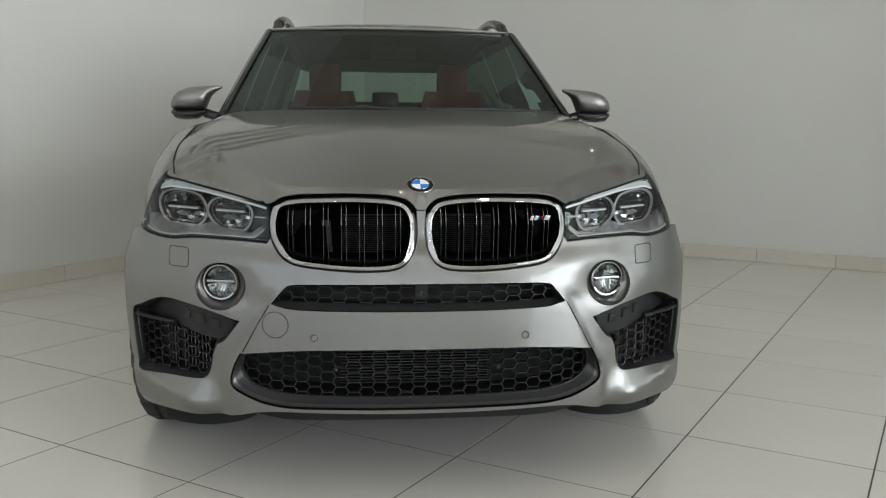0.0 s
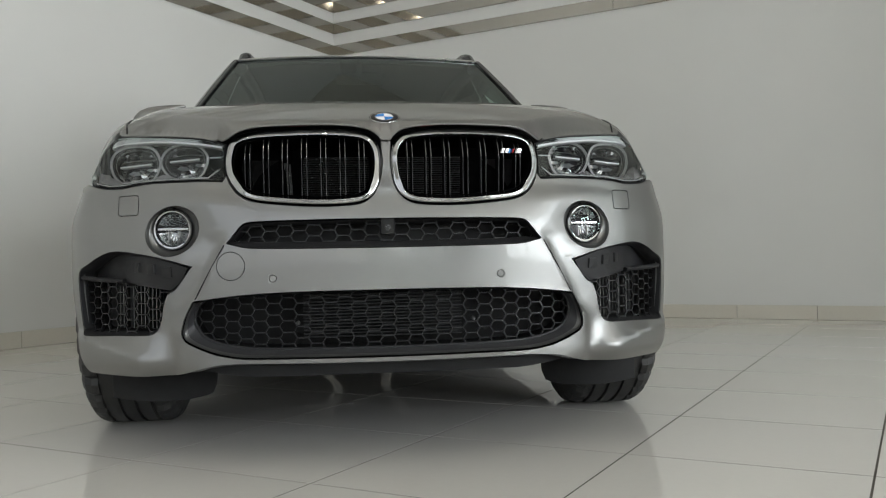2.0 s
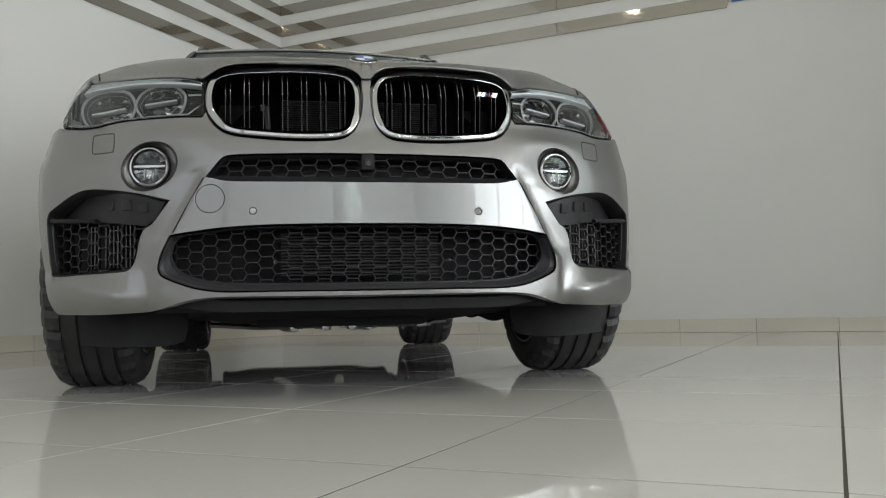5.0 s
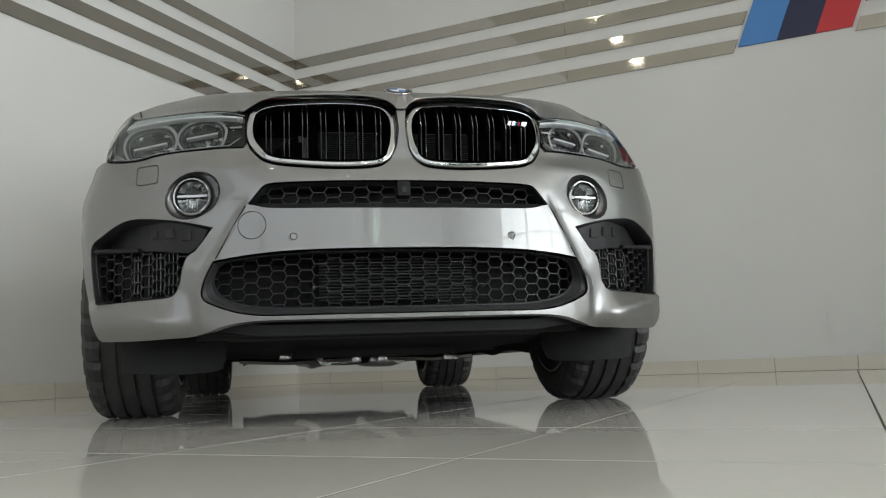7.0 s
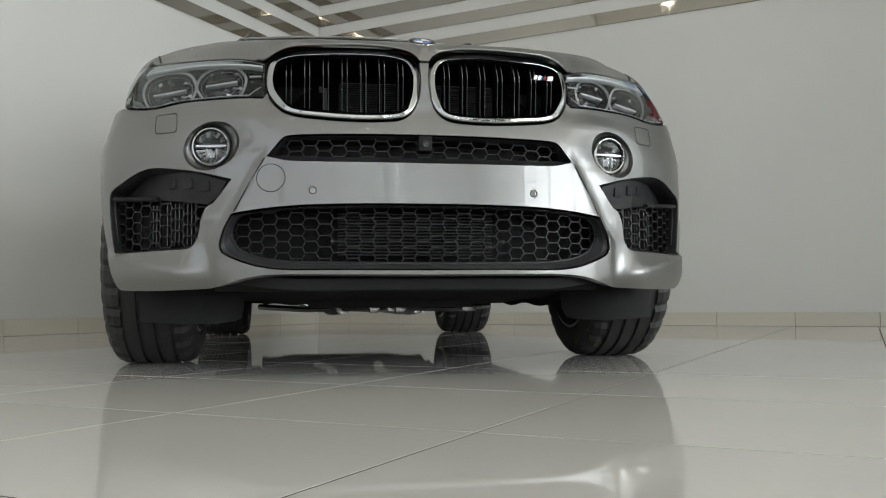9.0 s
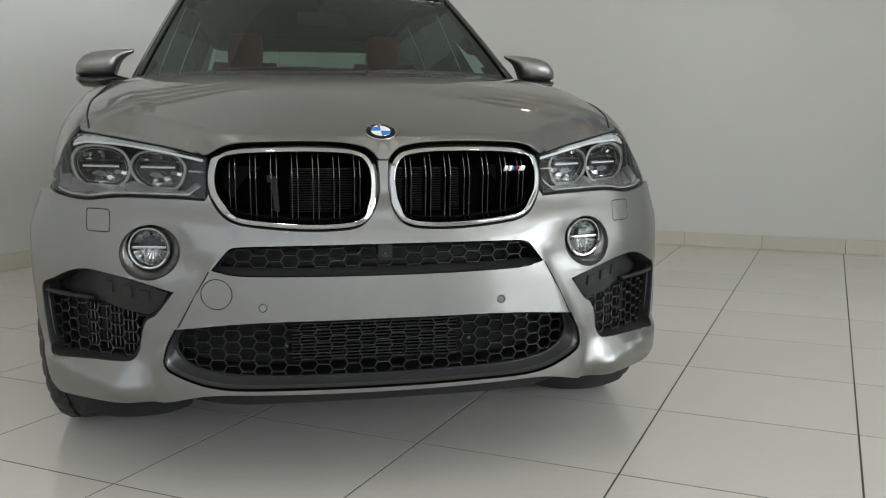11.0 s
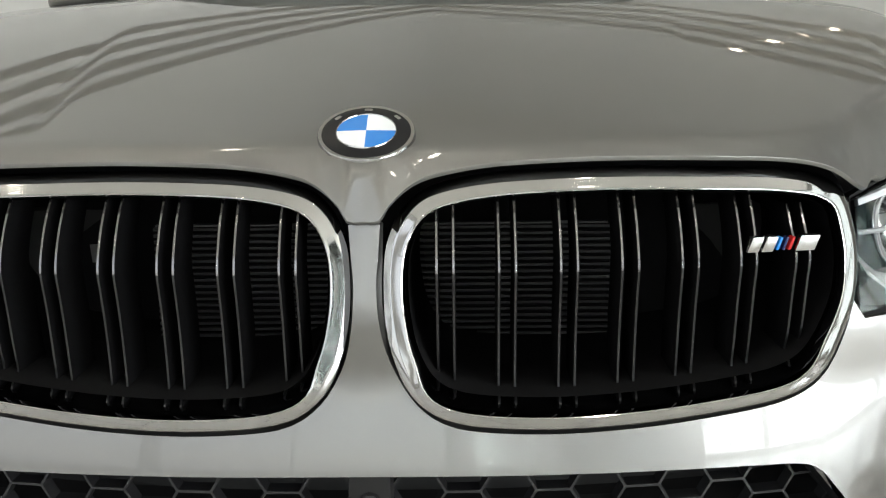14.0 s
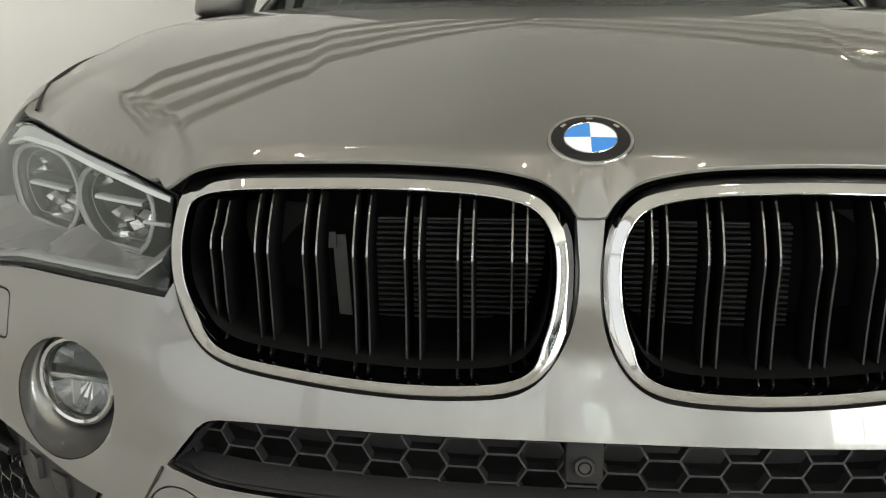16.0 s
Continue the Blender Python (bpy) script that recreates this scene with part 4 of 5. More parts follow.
# ---- headlamps ----
for side in (1, -1):
    turned = (lambda q: np.array(q)) if side > 0 else (lambda q: np.array(flip(q)))
    lamp = empty("headlamp", "clear headlamp with two hexagonal light rings", parent=car)
    loop = turned(lamp_loop)
    part("gap_seal", bowl(bmesh.new(), grown(loop, .004), ((0, .006), (0.004, .010), (.0045, .03)), nose, False), SHADE, lamp)
    part("housing", bowl(bmesh.new(), loop, ((.0015, .004), (.004, .010), (.009, .060), (.014, .165)), nose), LAMPDARK, lamp, "dark grey inner housing", 50)
    def lamp_in(s, z, d):
        return nose(s, z) + Vector((0, d, 0))
    def upright(s, z, d):
        """On an upright plane that meets the sloping cover near its top."""
        p = nose(s * 1.026, .882)
        return Vector((p.x, p.y + d + .030, .838 + (z - .836) * 1.08))
    # ridged prism strip under the upper edge, and the light blade below it
    prism = [(.520, .882), (.520, .882), (.574, .892), (.679, .907), (.769, .919), (.829, .923), (.856, .919), (.872, .906), (.872, .906), (.83, .9105), (.768, .9085), (.70, .9045), (.635, .8965), (.56, .884)]
    part("prism_strip", skin(bmesh.new(), lambda s, z: lamp_in(s, z, .010 + .0012 * math.sin(abs(s) * 190)), turned(spline(prism, .010, True)), (), .008, rim=((0, .01),), turn=-1), PRISM, lamp, "milky ridged strip")
    bladeline = [(.452, .861), (.517, .874), (.635, .893), (.70, .901), (.768, .905), (.83, .907), (.872, .900)]
    blade, prev = bmesh.new(), None
    for s, z in spline(bladeline, .012):
        row = [blade.verts.new(lamp_in(side * s, z + dz, d)) for dz, d in ((.0030, .016), (.0024, .010), (-.0030, .009), (-.0050, .014), (-.0056, .045))]
        if prev:
            for i in range(4):
                blade.faces.new((prev[i], prev[i + 1], row[i + 1], row[i]))
        prev = row
    part("light_blade", blade, WHITE, lamp, "milky light blade")
    RING_A = [(.870, .850), (.850, .880), (.800, .893), (.730, .891), (.675, .877), (.650, .840), (.664, .806), (.690, .787), (.690, .787), (.822, .791), (.822, .791), (.855, .814)]
    RING_B = [(.5735 + (q - .554) * .99, .833 + (z - .831) * .97) for q, z in ((.640, .836), (.617, .868), (.565, .880), (.505, .872), (.474, .850), (.468, .829), (.480, .799), (.500, .782), (.500, .782), (.585, .783), (.585, .783), (.619, .802))]
    for shape in (RING_A, RING_B):
        loop2 = spline(shape, .007, True)
        mid = np.array([(loop2[:, 0].min() + loop2[:, 0].max()) / 2, .836])
        wide, tall = (loop2[:, 0].max() - loop2[:, 0].min()) / 2, .050
        for k, d, thick in ((.985, .010, .0012), (.905, .014, .0009), (.80, .034, .0006)):
            pts = [upright(side * q[0], q[1], d) for q in mid + (loop2 - mid) * k]
            part("light_ring", tube(bmesh.new(), pts, thick, 8, True), RINGCLEAR, lamp, "milky angular light ring")
        band, prev = bmesh.new(), None
        for k, d in ((.975, .012), (.945, .0105), (.915, .014)):
            row = [band.verts.new(upright(side * q[0], q[1], d)) for q in mid + (loop2 - mid) * k]
            if prev:
                for n in range(len(row)):
                    band.faces.new((prev[n], row[n], row[(n + 1) % len(row)], prev[(n + 1) % len(row)]))
            prev = row
        part("ring_band", band, LAMPGREY, lamp, "grey band between the ring lines", 60)
        # dark barrel behind the ring
        barrel, prev = bmesh.new(), None
        for k, d in ((.95, .020), (.87, .028), (.82, .042), (.74, .056), (.40, .062), (.05, .064)):
            row = [barrel.verts.new(upright(side * q[0], q[1], d)) for q in (mid + (loop2 - mid) * k)[::2]]
            if prev:
                for i in range(len(row)):
                    barrel.faces.new((prev[i], row[i], row[(i + 1) % len(row)], prev[(i + 1) % len(row)]))
            prev = row
        barrel.faces.new(prev)
        part("barrel", barrel, LAMPDARK, lamp, "glossy dark lamp barrel", 30)
        # small tilted mirror facets above and below the level bar
        for low_half in (True, False):
            fan, dice = bmesh.new(), random.Random(31 + low_half)
            for u0, u1, count in ((.20, .44, 6), (.46, .66, 8), (.68, .84, 11)):
                turns = np.radians(np.linspace(192, 348, count + 1) if low_half else np.linspace(22, 158, count + 1))
                for t0, t1 in zip(turns, turns[1:]):
                    if dice.random() < (.18 if low_half else .38):
                        continue
                    d = .060 - .026 * u1
                    q = [(u0, t0), (u0, t1 - .03), (u1, t1 - .03), (u1, t0)]
                    tip, sway = dice.uniform(-.005, .009), dice.uniform(-.006, .006)
                    q = [(u, t, d + (tip if n < 2 else -tip) + (sway if n in (1, 2) else -sway)) for n, (u, t) in enumerate(q)]
                    fan.faces.new([fan.verts.new(upright(side * (mid[0] + u * wide * math.cos(t)), mid[1] - .002 + u * tall * math.sin(t), dd)) for u, t, dd in (q if side > 0 else q[::-1])])
            part("reflector", fan, REFLECTOR, lamp, "bright faceted reflector", 0)
        # level bar across the ring
        bar, prev = bmesh.new(), None
        for q in np.linspace(-.60, .60, 14):
            row = [bar.verts.new(upright(side * (mid[0] + q * wide), mid[1] + dz, d)) for dz, d in ((.0050, .060), (.0052, .028), (.0036, .023), (.0004, .023), (-.0008, .028), (-.0008, .060))]
            if prev:
                for i in range(5):
                    bar.faces.new((prev[i], prev[i + 1], row[i + 1], row[i]))
            prev = row
        part("cross_bar", bar, WHITE, lamp, "bright level bar")
        dark, prev = bmesh.new(), None
        for q in np.linspace(-.6, .6, 12):
            row = [dark.verts.new(upright(side * (mid[0] + q * wide), mid[1] + dz, d)) for dz, d in ((.006, .050), (.007, .034), (.016 - .008 * q * q, .036), (.020 - .010 * q * q, .050))]
            if prev:
                for i in range(3):
                    dark.faces.new((prev[i], prev[i + 1], row[i + 1], row[i]))
            prev = row
        part("dark_shelf", dark, ENAMEL, lamp)
    marker = bmesh.new()
    tube(marker, [lamp_in(side * q, z, .014) for q, z in ((.456, .833), (.474, .8335), (.490, .834))], .0026, 8, flat=1.5)
    part("marker_bar", marker, PRISM, lamp, "small milky side marker")
    sill = bmesh.new()
    lowline = [(.458, .800), (.458, .800), (.492, .778), (.492, .778), (.571, .7795), (.66, .780), (.716, .779), (.760, .774), (.795, .772), (.86, .776), (.910, .788)]
    prev = None
    for s, z in spline(lowline, .012):
        row = [sill.verts.new(lamp_in(side * s, z + dz, d)) for dz, d in ((-.003, .006), (.000, .006), (.0015, .010), (.003, .020))]
        if prev:
            for i in range(3):
                sill.faces.new((prev[i], prev[i + 1], row[i + 1], row[i]))
        prev = row
    part("lower_trim", sill, RINGCLEAR, lamp, "bright thin lower trim")
    # grey faceted apron between the rings and the trim
    apron, top, low = bmesh.new(), [], []
    for k, (s, zt, zb) in enumerate(((.462, .806, .797), (.495, .786, .780), (.545, .786, .781), (.60, .794, .781), (.645, .806, .781), (.69, .792, .781), (.75, .791, .777), (.81, .794, .775), (.86, .812, .779), (.905, .850, .791), (.915, .862, .840))):
        wave = .004 * (k % 2)
        top.append(apron.verts.new(upright(side * s, zt - .001, .008 + wave)))
        low.append(apron.verts.new(lamp_in(side * s, zb, .014 + wave)))
    for a, b, c2, d2 in zip(low, low[1:], top[1:], top):
        apron.faces.new((a, b, c2, d2) if side > 0 else (d2, c2, b, a))
    part("apron", apron, LAMPGREY, lamp, "grey faceted lower panel", 0)
    ob = part("cover", skin(bmesh.new(), nose, grown(loop, -.0015), (), .02, rim=((0, .012),), turn=-1), CLEAR, lamp, "clear lamp cover")
    ob.visible_shadow = False

# ---- body sides ----
SIDE_Y = [q[0] for q in HOOD_SIDE] + [1.8, 2.6, 3.4, 4.2, 4.6, 4.8]
SIDE_XH = [q[1] for q in HOOD_SIDE] + [ .842, .868, .870, .850, .80, .72]
SIDE_ZH = [q[2] for q in HOOD_SIDE] + [ 1.080, 1.075, 1.085, 1.10, 1.10, 1.08]
SIDE_W = [.830, .849, .857, .868, .896, .917, .936, .966, .968] + [.965, .965, .968, .960, .93, .84]


def flank(y, v, side=1, out=0.0):
    """The body side: v 0 to 1 rolls over the shoulder, below 0 it falls to the sill."""
    xh, zh, w = (float(np.interp(y, SIDE_Y, q)) for q in (SIDE_XH, SIDE_ZH, SIDE_W))
    if v > 0:
        a = min(v, 1) * math.pi / 2
        k = ease((y - .5) / .7)
        x, z = xh + (w - xh) * max(0.0, math.cos(a)) ** (1.25 - .4 * k), .80 + (zh - .80) * math.sin(a) ** (1.0 - .1 * k)
    else:
        z = .80 + v * .56
        x = w + .012 * math.sin(min(1, -v * 2.2) * math.pi) - .05 * max(0, -v - .55) ** 1.5 * 2
    return Vector((side * (x + out), y, z))


def arch(cy, r, lo_front, lo_rear, n=26):
    """Points over a wheel arch in (y, v), from its front foot to its rear foot."""
    a0, a1 = math.pi - math.asin((lo_front - .36) / r), math.asin((lo_rear - .36) / r)
    return [(cy + r * math.cos(a), (.36 + r * math.sin(a) - .80) / .56) for a in np.linspace(a0, a1, n)]


def v_of(z):
    return (z - .80) / .56


PANELS = [
    ("fender", [(.462, 1), (.462, 1), (.452, .6), (.436, .25), (.42, v_of(.788)), (.52, v_of(.772)), (.64, v_of(.748)), (.64, v_of(.748))], arch(.887, .452, .735, .29), [(1.337, v_of(.27)), (1.60, v_of(.27)), (1.60, v_of(.27)), (1.60, 0), (1.60, 1), (1.60, 1), (1.2, 1), (.8, 1), (.6, 1)]),
    ("front_door", [(1.604, 1), (1.604, 1), (1.604, v_of(.30)), (1.604, v_of(.30)), (2.60, v_of(.30)), (2.60, v_of(.30)), (2.60, 1), (2.60, 1)], [], []),
    ("rear_door", [(2.604, 1), (2.604, 1), (2.604, v_of(.30)), (2.604, v_of(.30)), (3.30, v_of(.30)), (3.38, v_of(.45)), (3.50, v_of(.72)), (3.58, .3), (3.58, 1), (3.58, 1)], [], []),
    ("rear_fender", [(3.584, 1), (3.584, 1), (3.584, .3), (3.51, v_of(.76)), (3.51, v_of(.76))], arch(3.82, .452, .70, .30), [(4.30, v_of(.30)), (4.74, v_of(.32)), (4.74, v_of(.32)), (4.74, .3), (4.72, 1), (4.72, 1)]),
]
for side in (1, -1):
    for name, a, mid, b in PANELS:
        def f(y, v, side=side):
            return flank(y, v, side)
        loop = [tuple(q) for q in spline(a, .04)] + mid + ([tuple(q) for q in spline(b, .04)] if b else [])
        loop = np.array(loop)
        keepers = [0] + [i for i in range(1, len(loop)) if np.linalg.norm(loop[i] - loop[i - 1]) > 1e-4]
        part(name, skin(bmesh.new(), f, loop[keepers], (), .035, rim=((0, .012),), turn=-side), PAINT, car, "grey metallic " + name.replace("_", " "), 50)
    # sill and wheel housings
    sill = bmesh.new()
    box(sill, (.80, 1.34, .20), (.945, 3.36, .325), .03, Matrix.Diagonal((side, 1, 1, 1)))
    bmesh.ops.recalc_face_normals(sill, faces=sill.faces)
    part("sill", sill, PLASTIC, car, "black plastic sill")
    for cy in (.887, 3.82):
        liner, prev = bmesh.new(), None
        for t in np.linspace(-.25, math.pi + .25, 30):
            row = [liner.verts.new((side * x, cy + .452 * math.cos(t), max(.2, .36 + .452 * math.sin(t)))) for x in ((.925, .90, .60) if math.cos(t) > -.55 else (.84, .82, .60))]
            if prev:
                for i in range(2):
                    liner.faces.new((prev[i], prev[i + 1], row[i + 1], row[i]))
            prev = row
        part("wheel_housing", liner, SHADE, car)

# shade in the seam between the hood and each fender, as a black rod
for side in (1, -1):
    seam = bmesh.new()
    tube(seam, spline([(side * (x + .0005), y, z + .0002) for y, x, z in HOOD_SIDE[1:]], .03), .0028, 6)
    part("hood_seam_shadow", seam, SHADE, car)

# ---- wheels ----


def wheel(name, wide, label):
    """A wheel round its own x axis, centred at the hub."""
    ob = empty(name, label)
    h, r = wide / 2, .362
    prof = [(.252, -h + .012), (.268, -h + .004), (.300, -h), (.330, -h + .004), (.350, -h + .018), (.3575, -h + .034)]
    tread = [-h + .040]
    for g in (-.42, -.14, .14, .42):
        y = g * wide * .62
        tread += [y - .0065, y - .005, y + .005, y + .0065]
    tread.append(h - .040)
    for i, y in enumerate(tread):
        groove = 0 < i < len(tread) - 1 and (i - 1) % 4 in (1, 2)
        prof.append((r - (.009 if groove else 0) - .0035 * (abs(y) / h) ** 2, y))
    prof += [(rr, -hh) for rr, hh in reversed(prof[:6])]
    last_i = len(prof) - 1
    def sipe(k, i, rr, hh):
        if k % 4 == 0 and (i in (3, 4, 5, 6, 7) or i in (last_i - 3, last_i - 4, last_i - 5, last_i - 6, last_i - 7)):
            return rr - .012, hh
        return rr, hh
    part("tyre", lathe(bmesh.new(), prof, pose(0, 0, 0, 0, 90), 120, sipe), RUBBER, ob, "black low-profile tyre with grooves", 11)
    rim = bmesh.new()
    for s in (1, -1):
        lathe(rim, [(.250, s * (h - .012)), (.256, s * (h - .006)), (.248, s * (h - .004)), (.240, s * (h - .016)), (.232, s * (h - .05)), (.228, 0)], pose(0, 0, 0, 0, 90), 60)
    part("rim", rim, SATIN, ob, "silver wheel rim")
    for k in range(5):
        spoke = bmesh.new()
        for off in (-.024, .024):
            box(spoke, (h - .045, off - .011, .05), (h - .012, off + .011, .238), .006, pose(0, 0, 0, 72 * k))
        part("spoke", spoke, SATIN, ob)
    part("hub", lathe(bmesh.new(), [(0, h - .008), (.05, h - .010), (.07, h - .03), (.08, h - .06), (.08, 0)], pose(0, 0, 0, 0, 90), 30), SATIN, ob)
    part("brake_disc", lathe(bmesh.new(), [(.06, -.01), (.19, -.01), (.19, .01), (.06, .01)], pose(0, 0, 0, 0, 90), 40), FINS, ob)
    return ob


fw = wheel("front_wheel", .282, "silver alloy wheel with a black low-profile tyre")
fw.parent = car
fw.matrix_basis = pose(.815, .887, .3615)
ob = copy_thing(fw, pose(-.815, .887, .3615, 0, 0, 180))
rw = wheel("rear_wheel", .318, "silver alloy wheel with a wide black tyre")
rw.parent = car
rw.matrix_basis = pose(.818, 3.82, .3615)
copy_thing(rw, pose(-.818, 3.82, .3615, 0, 0, 180))

# ---- underside ----
for side in (1, -1):
    guard = bmesh.new()
    def guard_at(x, z, side=side):
        return Vector((side * x, .372 + .10 * ((x - .66) / .2) ** 2 - .25 * (.26 - z), z))
    skin(guard, guard_at, np.array(spline([(.50, .31), (.50, .31), (.503, .182), (.512, .156), (.56, .146), (.68, .145), (.80, .153), (.80, .153), (.82, .30), (.82, .30)], .02, True)), (), .03, rim=((0, .006),), turn=-side)
    part("wheel_deflector", guard, TRAYBLACK, car, "black plastic air deflector ahead of the tyre")
tray = bmesh.new()
def tray_at(x, y):
    return Vector((x, y, .268 - .058 * ease((y - .30) / .35) + .02 * ease((abs(x) - .35) / .2) - .012 * math.sin(y * 9) * (y > .5)))
half = [(0, .075), (.3, .085), (.47, .12), (.55, .19), (.57, .30), (.56, .45), (.56, .45), (.56, 1.30), (.56, 1.30), (.80, 1.36), (.80, 1.36), (.80, 3.34), (.80, 3.34), (.55, 3.40), (.55, 3.40), (.55, 4.60), (0, 4.62)]
skin(tray, tray_at, np.array(mirrored([tuple(q) for q in spline(half, .04)])), (), .06, rim=((0, -.03),), turn=1)
part("undertray", tray, TRAYBLACK, car, "black underbody tray")
skid = box(bmesh.new(), (-.30, .66, .186), (.26, 1.00, .215), .008)
part("skid_plate", skid, TRAYBLACK, car, "black skid plate")
for x in (-.16, .14):
    part("exhaust_pipe", tube(bmesh.new(), spline([(x, 1.2, .19), (x * 1.2, 1.8, .18), (x * .9, 2.6, .185), (x * 1.3, 3.4, .20)], .08), .032, 10), UNDER, car, "dull metal exhaust pipe")
for x in (-.05, .05):
    part("bracket", box(bmesh.new(), (x - .018, 1.02, .165), (x + .018, 1.10, .205), .008), UNDER, car, "dull metal bracket")
for x in (-1, 1):
    part("brace", tube(bmesh.new(), [(x * .05, 1.10, .185), (x * .30, 1.34, .178), (x * .5, 1.5, .19)], .012, 8), UNDER, car, "metal brace")

# bright metal cross members and arms behind the tray
for k, line in enumerate((((-.34, 1.32, .204), (-.20, 1.36, .192), (-.06, 1.30, .196)), ((.10, 1.45, .200), (.2, 1.46, .186), (.34, 1.42, .20)), ((-.30, 2.2, .20), (-.05, 2.1, .178), (.1, 2.3, .182), (.33, 2.2, .20)))):
    part("cross_member", tube(bmesh.new(), spline(line, .04), .016 + .004 * (k == 1), 8, flat=.6), UNDER, car, "bright metal cross member under the floor")
for x, y in ((-.22, 1.30), (-.06, 1.18), (.05, 1.22), (.17, 1.34), (.36, 1.25)):
    part("bracket", box(bmesh.new(), (x - .03, y - .02, .168), (x + .03, y + .03, .195), .006, pose(0, 0, 0)), UNDER, car, "bright metal bracket")

bay = bmesh.new()
box(bay, (-.42, .27, .47), (.42, 1.45, .84))
box(bay, (-.76, 1.45, .30), (.76, 1.48, 1.12))
box(bay, (-.58, .30, .24), (.58, 1.2, .30))
part("engine_bay", bay, SHADE, car, "dark engine bay and bulkhead")

# ---- cabin ----


def screen_at(u, v):
    """Windscreen: u across from -1 to 1, v up from 0 to 1."""
    bow = 1 - u * u
    base = Vector((.775 * u, 1.60 - .25 * bow, 1.155 + .004 * bow))
    top = Vector((.634 * u, 2.30 - .095 * bow, 1.587 + .004 * bow))
    p = base.lerp(top, v)
    p.z += .030 * v * (1 - v)
    return p


def patch(f, nu, nv, thick=0.0):
    bm = bmesh.new()
    rows = [[bm.verts.new(f(u, v)) for u in np.linspace(-1, 1, nu)] for v in np.linspace(0, 1, nv)]
    for a, b in zip(rows, rows[1:]):
        for i in range(nu - 1):
            bm.faces.new((a[i], a[i + 1], b[i + 1], b[i]))
    return bm


ob = part("windscreen", patch(lambda u, v: screen_at(u * .995, v), 30, 16), SCREEN, car, "green-tinted windscreen glass")
ob.visible_shadow = False
cowl = bmesh.new()
skin(cowl, lambda x, y: Vector((x, y, 1.142 - .02 * abs(x))), np.array(mirrored([(0, 1.30), (.3, 1.31), (.6, 1.37), (.76, 1.43), (.79, 1.62), (.6, 1.55), (.3, 1.46), (0, 1.44)])), (), .04, turn=-1)
part("cowl", cowl, PLASTIC, car, "black plastic cowl under the windscreen")
for side, x0, x1 in ((1, .10, -.46), (1, .72, .12)):
    wiper = bmesh.new()
    tube(wiper, [screen_at(x / .775, .0 + .016 * (1 - abs(2 * k - 1))) + Vector((0, -.010, .010)) for k, x in zip(np.linspace(0, 1, 12), np.linspace(x0, x1, 12))], .009, 6)
    tube(wiper, [Vector((x0 + .03, 1.40 + .2 * abs(x0), 1.152)), screen_at((x0 * .6 + x1 * .4) / .775, .012) + Vector((0, -.014, .014))], .007, 6)
    part("wiper", wiper, PLASTIC, car, "black wiper arm and blade")
for side in (1, -1):
    rows = []
    pil = bmesh.new()
    for v in np.linspace(-.04, 1, 16):
        p, q = screen_at(side * .990, v), screen_at(side, v)
        out = Vector((side, .35, .1)).normalized()
        rows.append([pil.verts.new(k) for k in (p + Vector((0, -.004, .003)), q + Vector((side * .004, -.004, .012)), q + out * .024 + Vector((0, .01, .004)), q + out * .036 + Vector((0, .05, -.012)), q + Vector((-side * .01, .09, -.01)))])
    for a, b in zip(rows, rows[1:]):
        for i in range(4):
            pil.faces.new((a[i], a[i + 1], b[i + 1], b[i]))
    bmesh.ops.recalc_face_normals(pil, faces=pil.faces)
    pillar = part("windscreen_pillar", pil, BLACK, car, "gloss black windscreen pillar", 50)
    seal = bmesh.new()
    tube(seal, [screen_at(side * .992, v) + Vector((0, -.004, .004)) for v in np.linspace(0, 1, 16)], .008, 8)
    part("seal", seal, BLACK, pillar, "black glass seal")


def roof_at(u, v):
    y = 2.20 + 2.15 * v + .10 * u * u * (1 - v)
    w = float(np.interp(v, [0, .3, .7, 1], [.634, .648, .640, .600]))
    z = float(np.interp(v, [0, .08, .19, .4, .6, .85, 1], [1.590, 1.634, 1.668, 1.698, 1.694, 1.655, 1.595])) - .035 * abs(u) ** 2.6 * min(1, .3 + v * 3)
    return Vector((w * u, y, z))


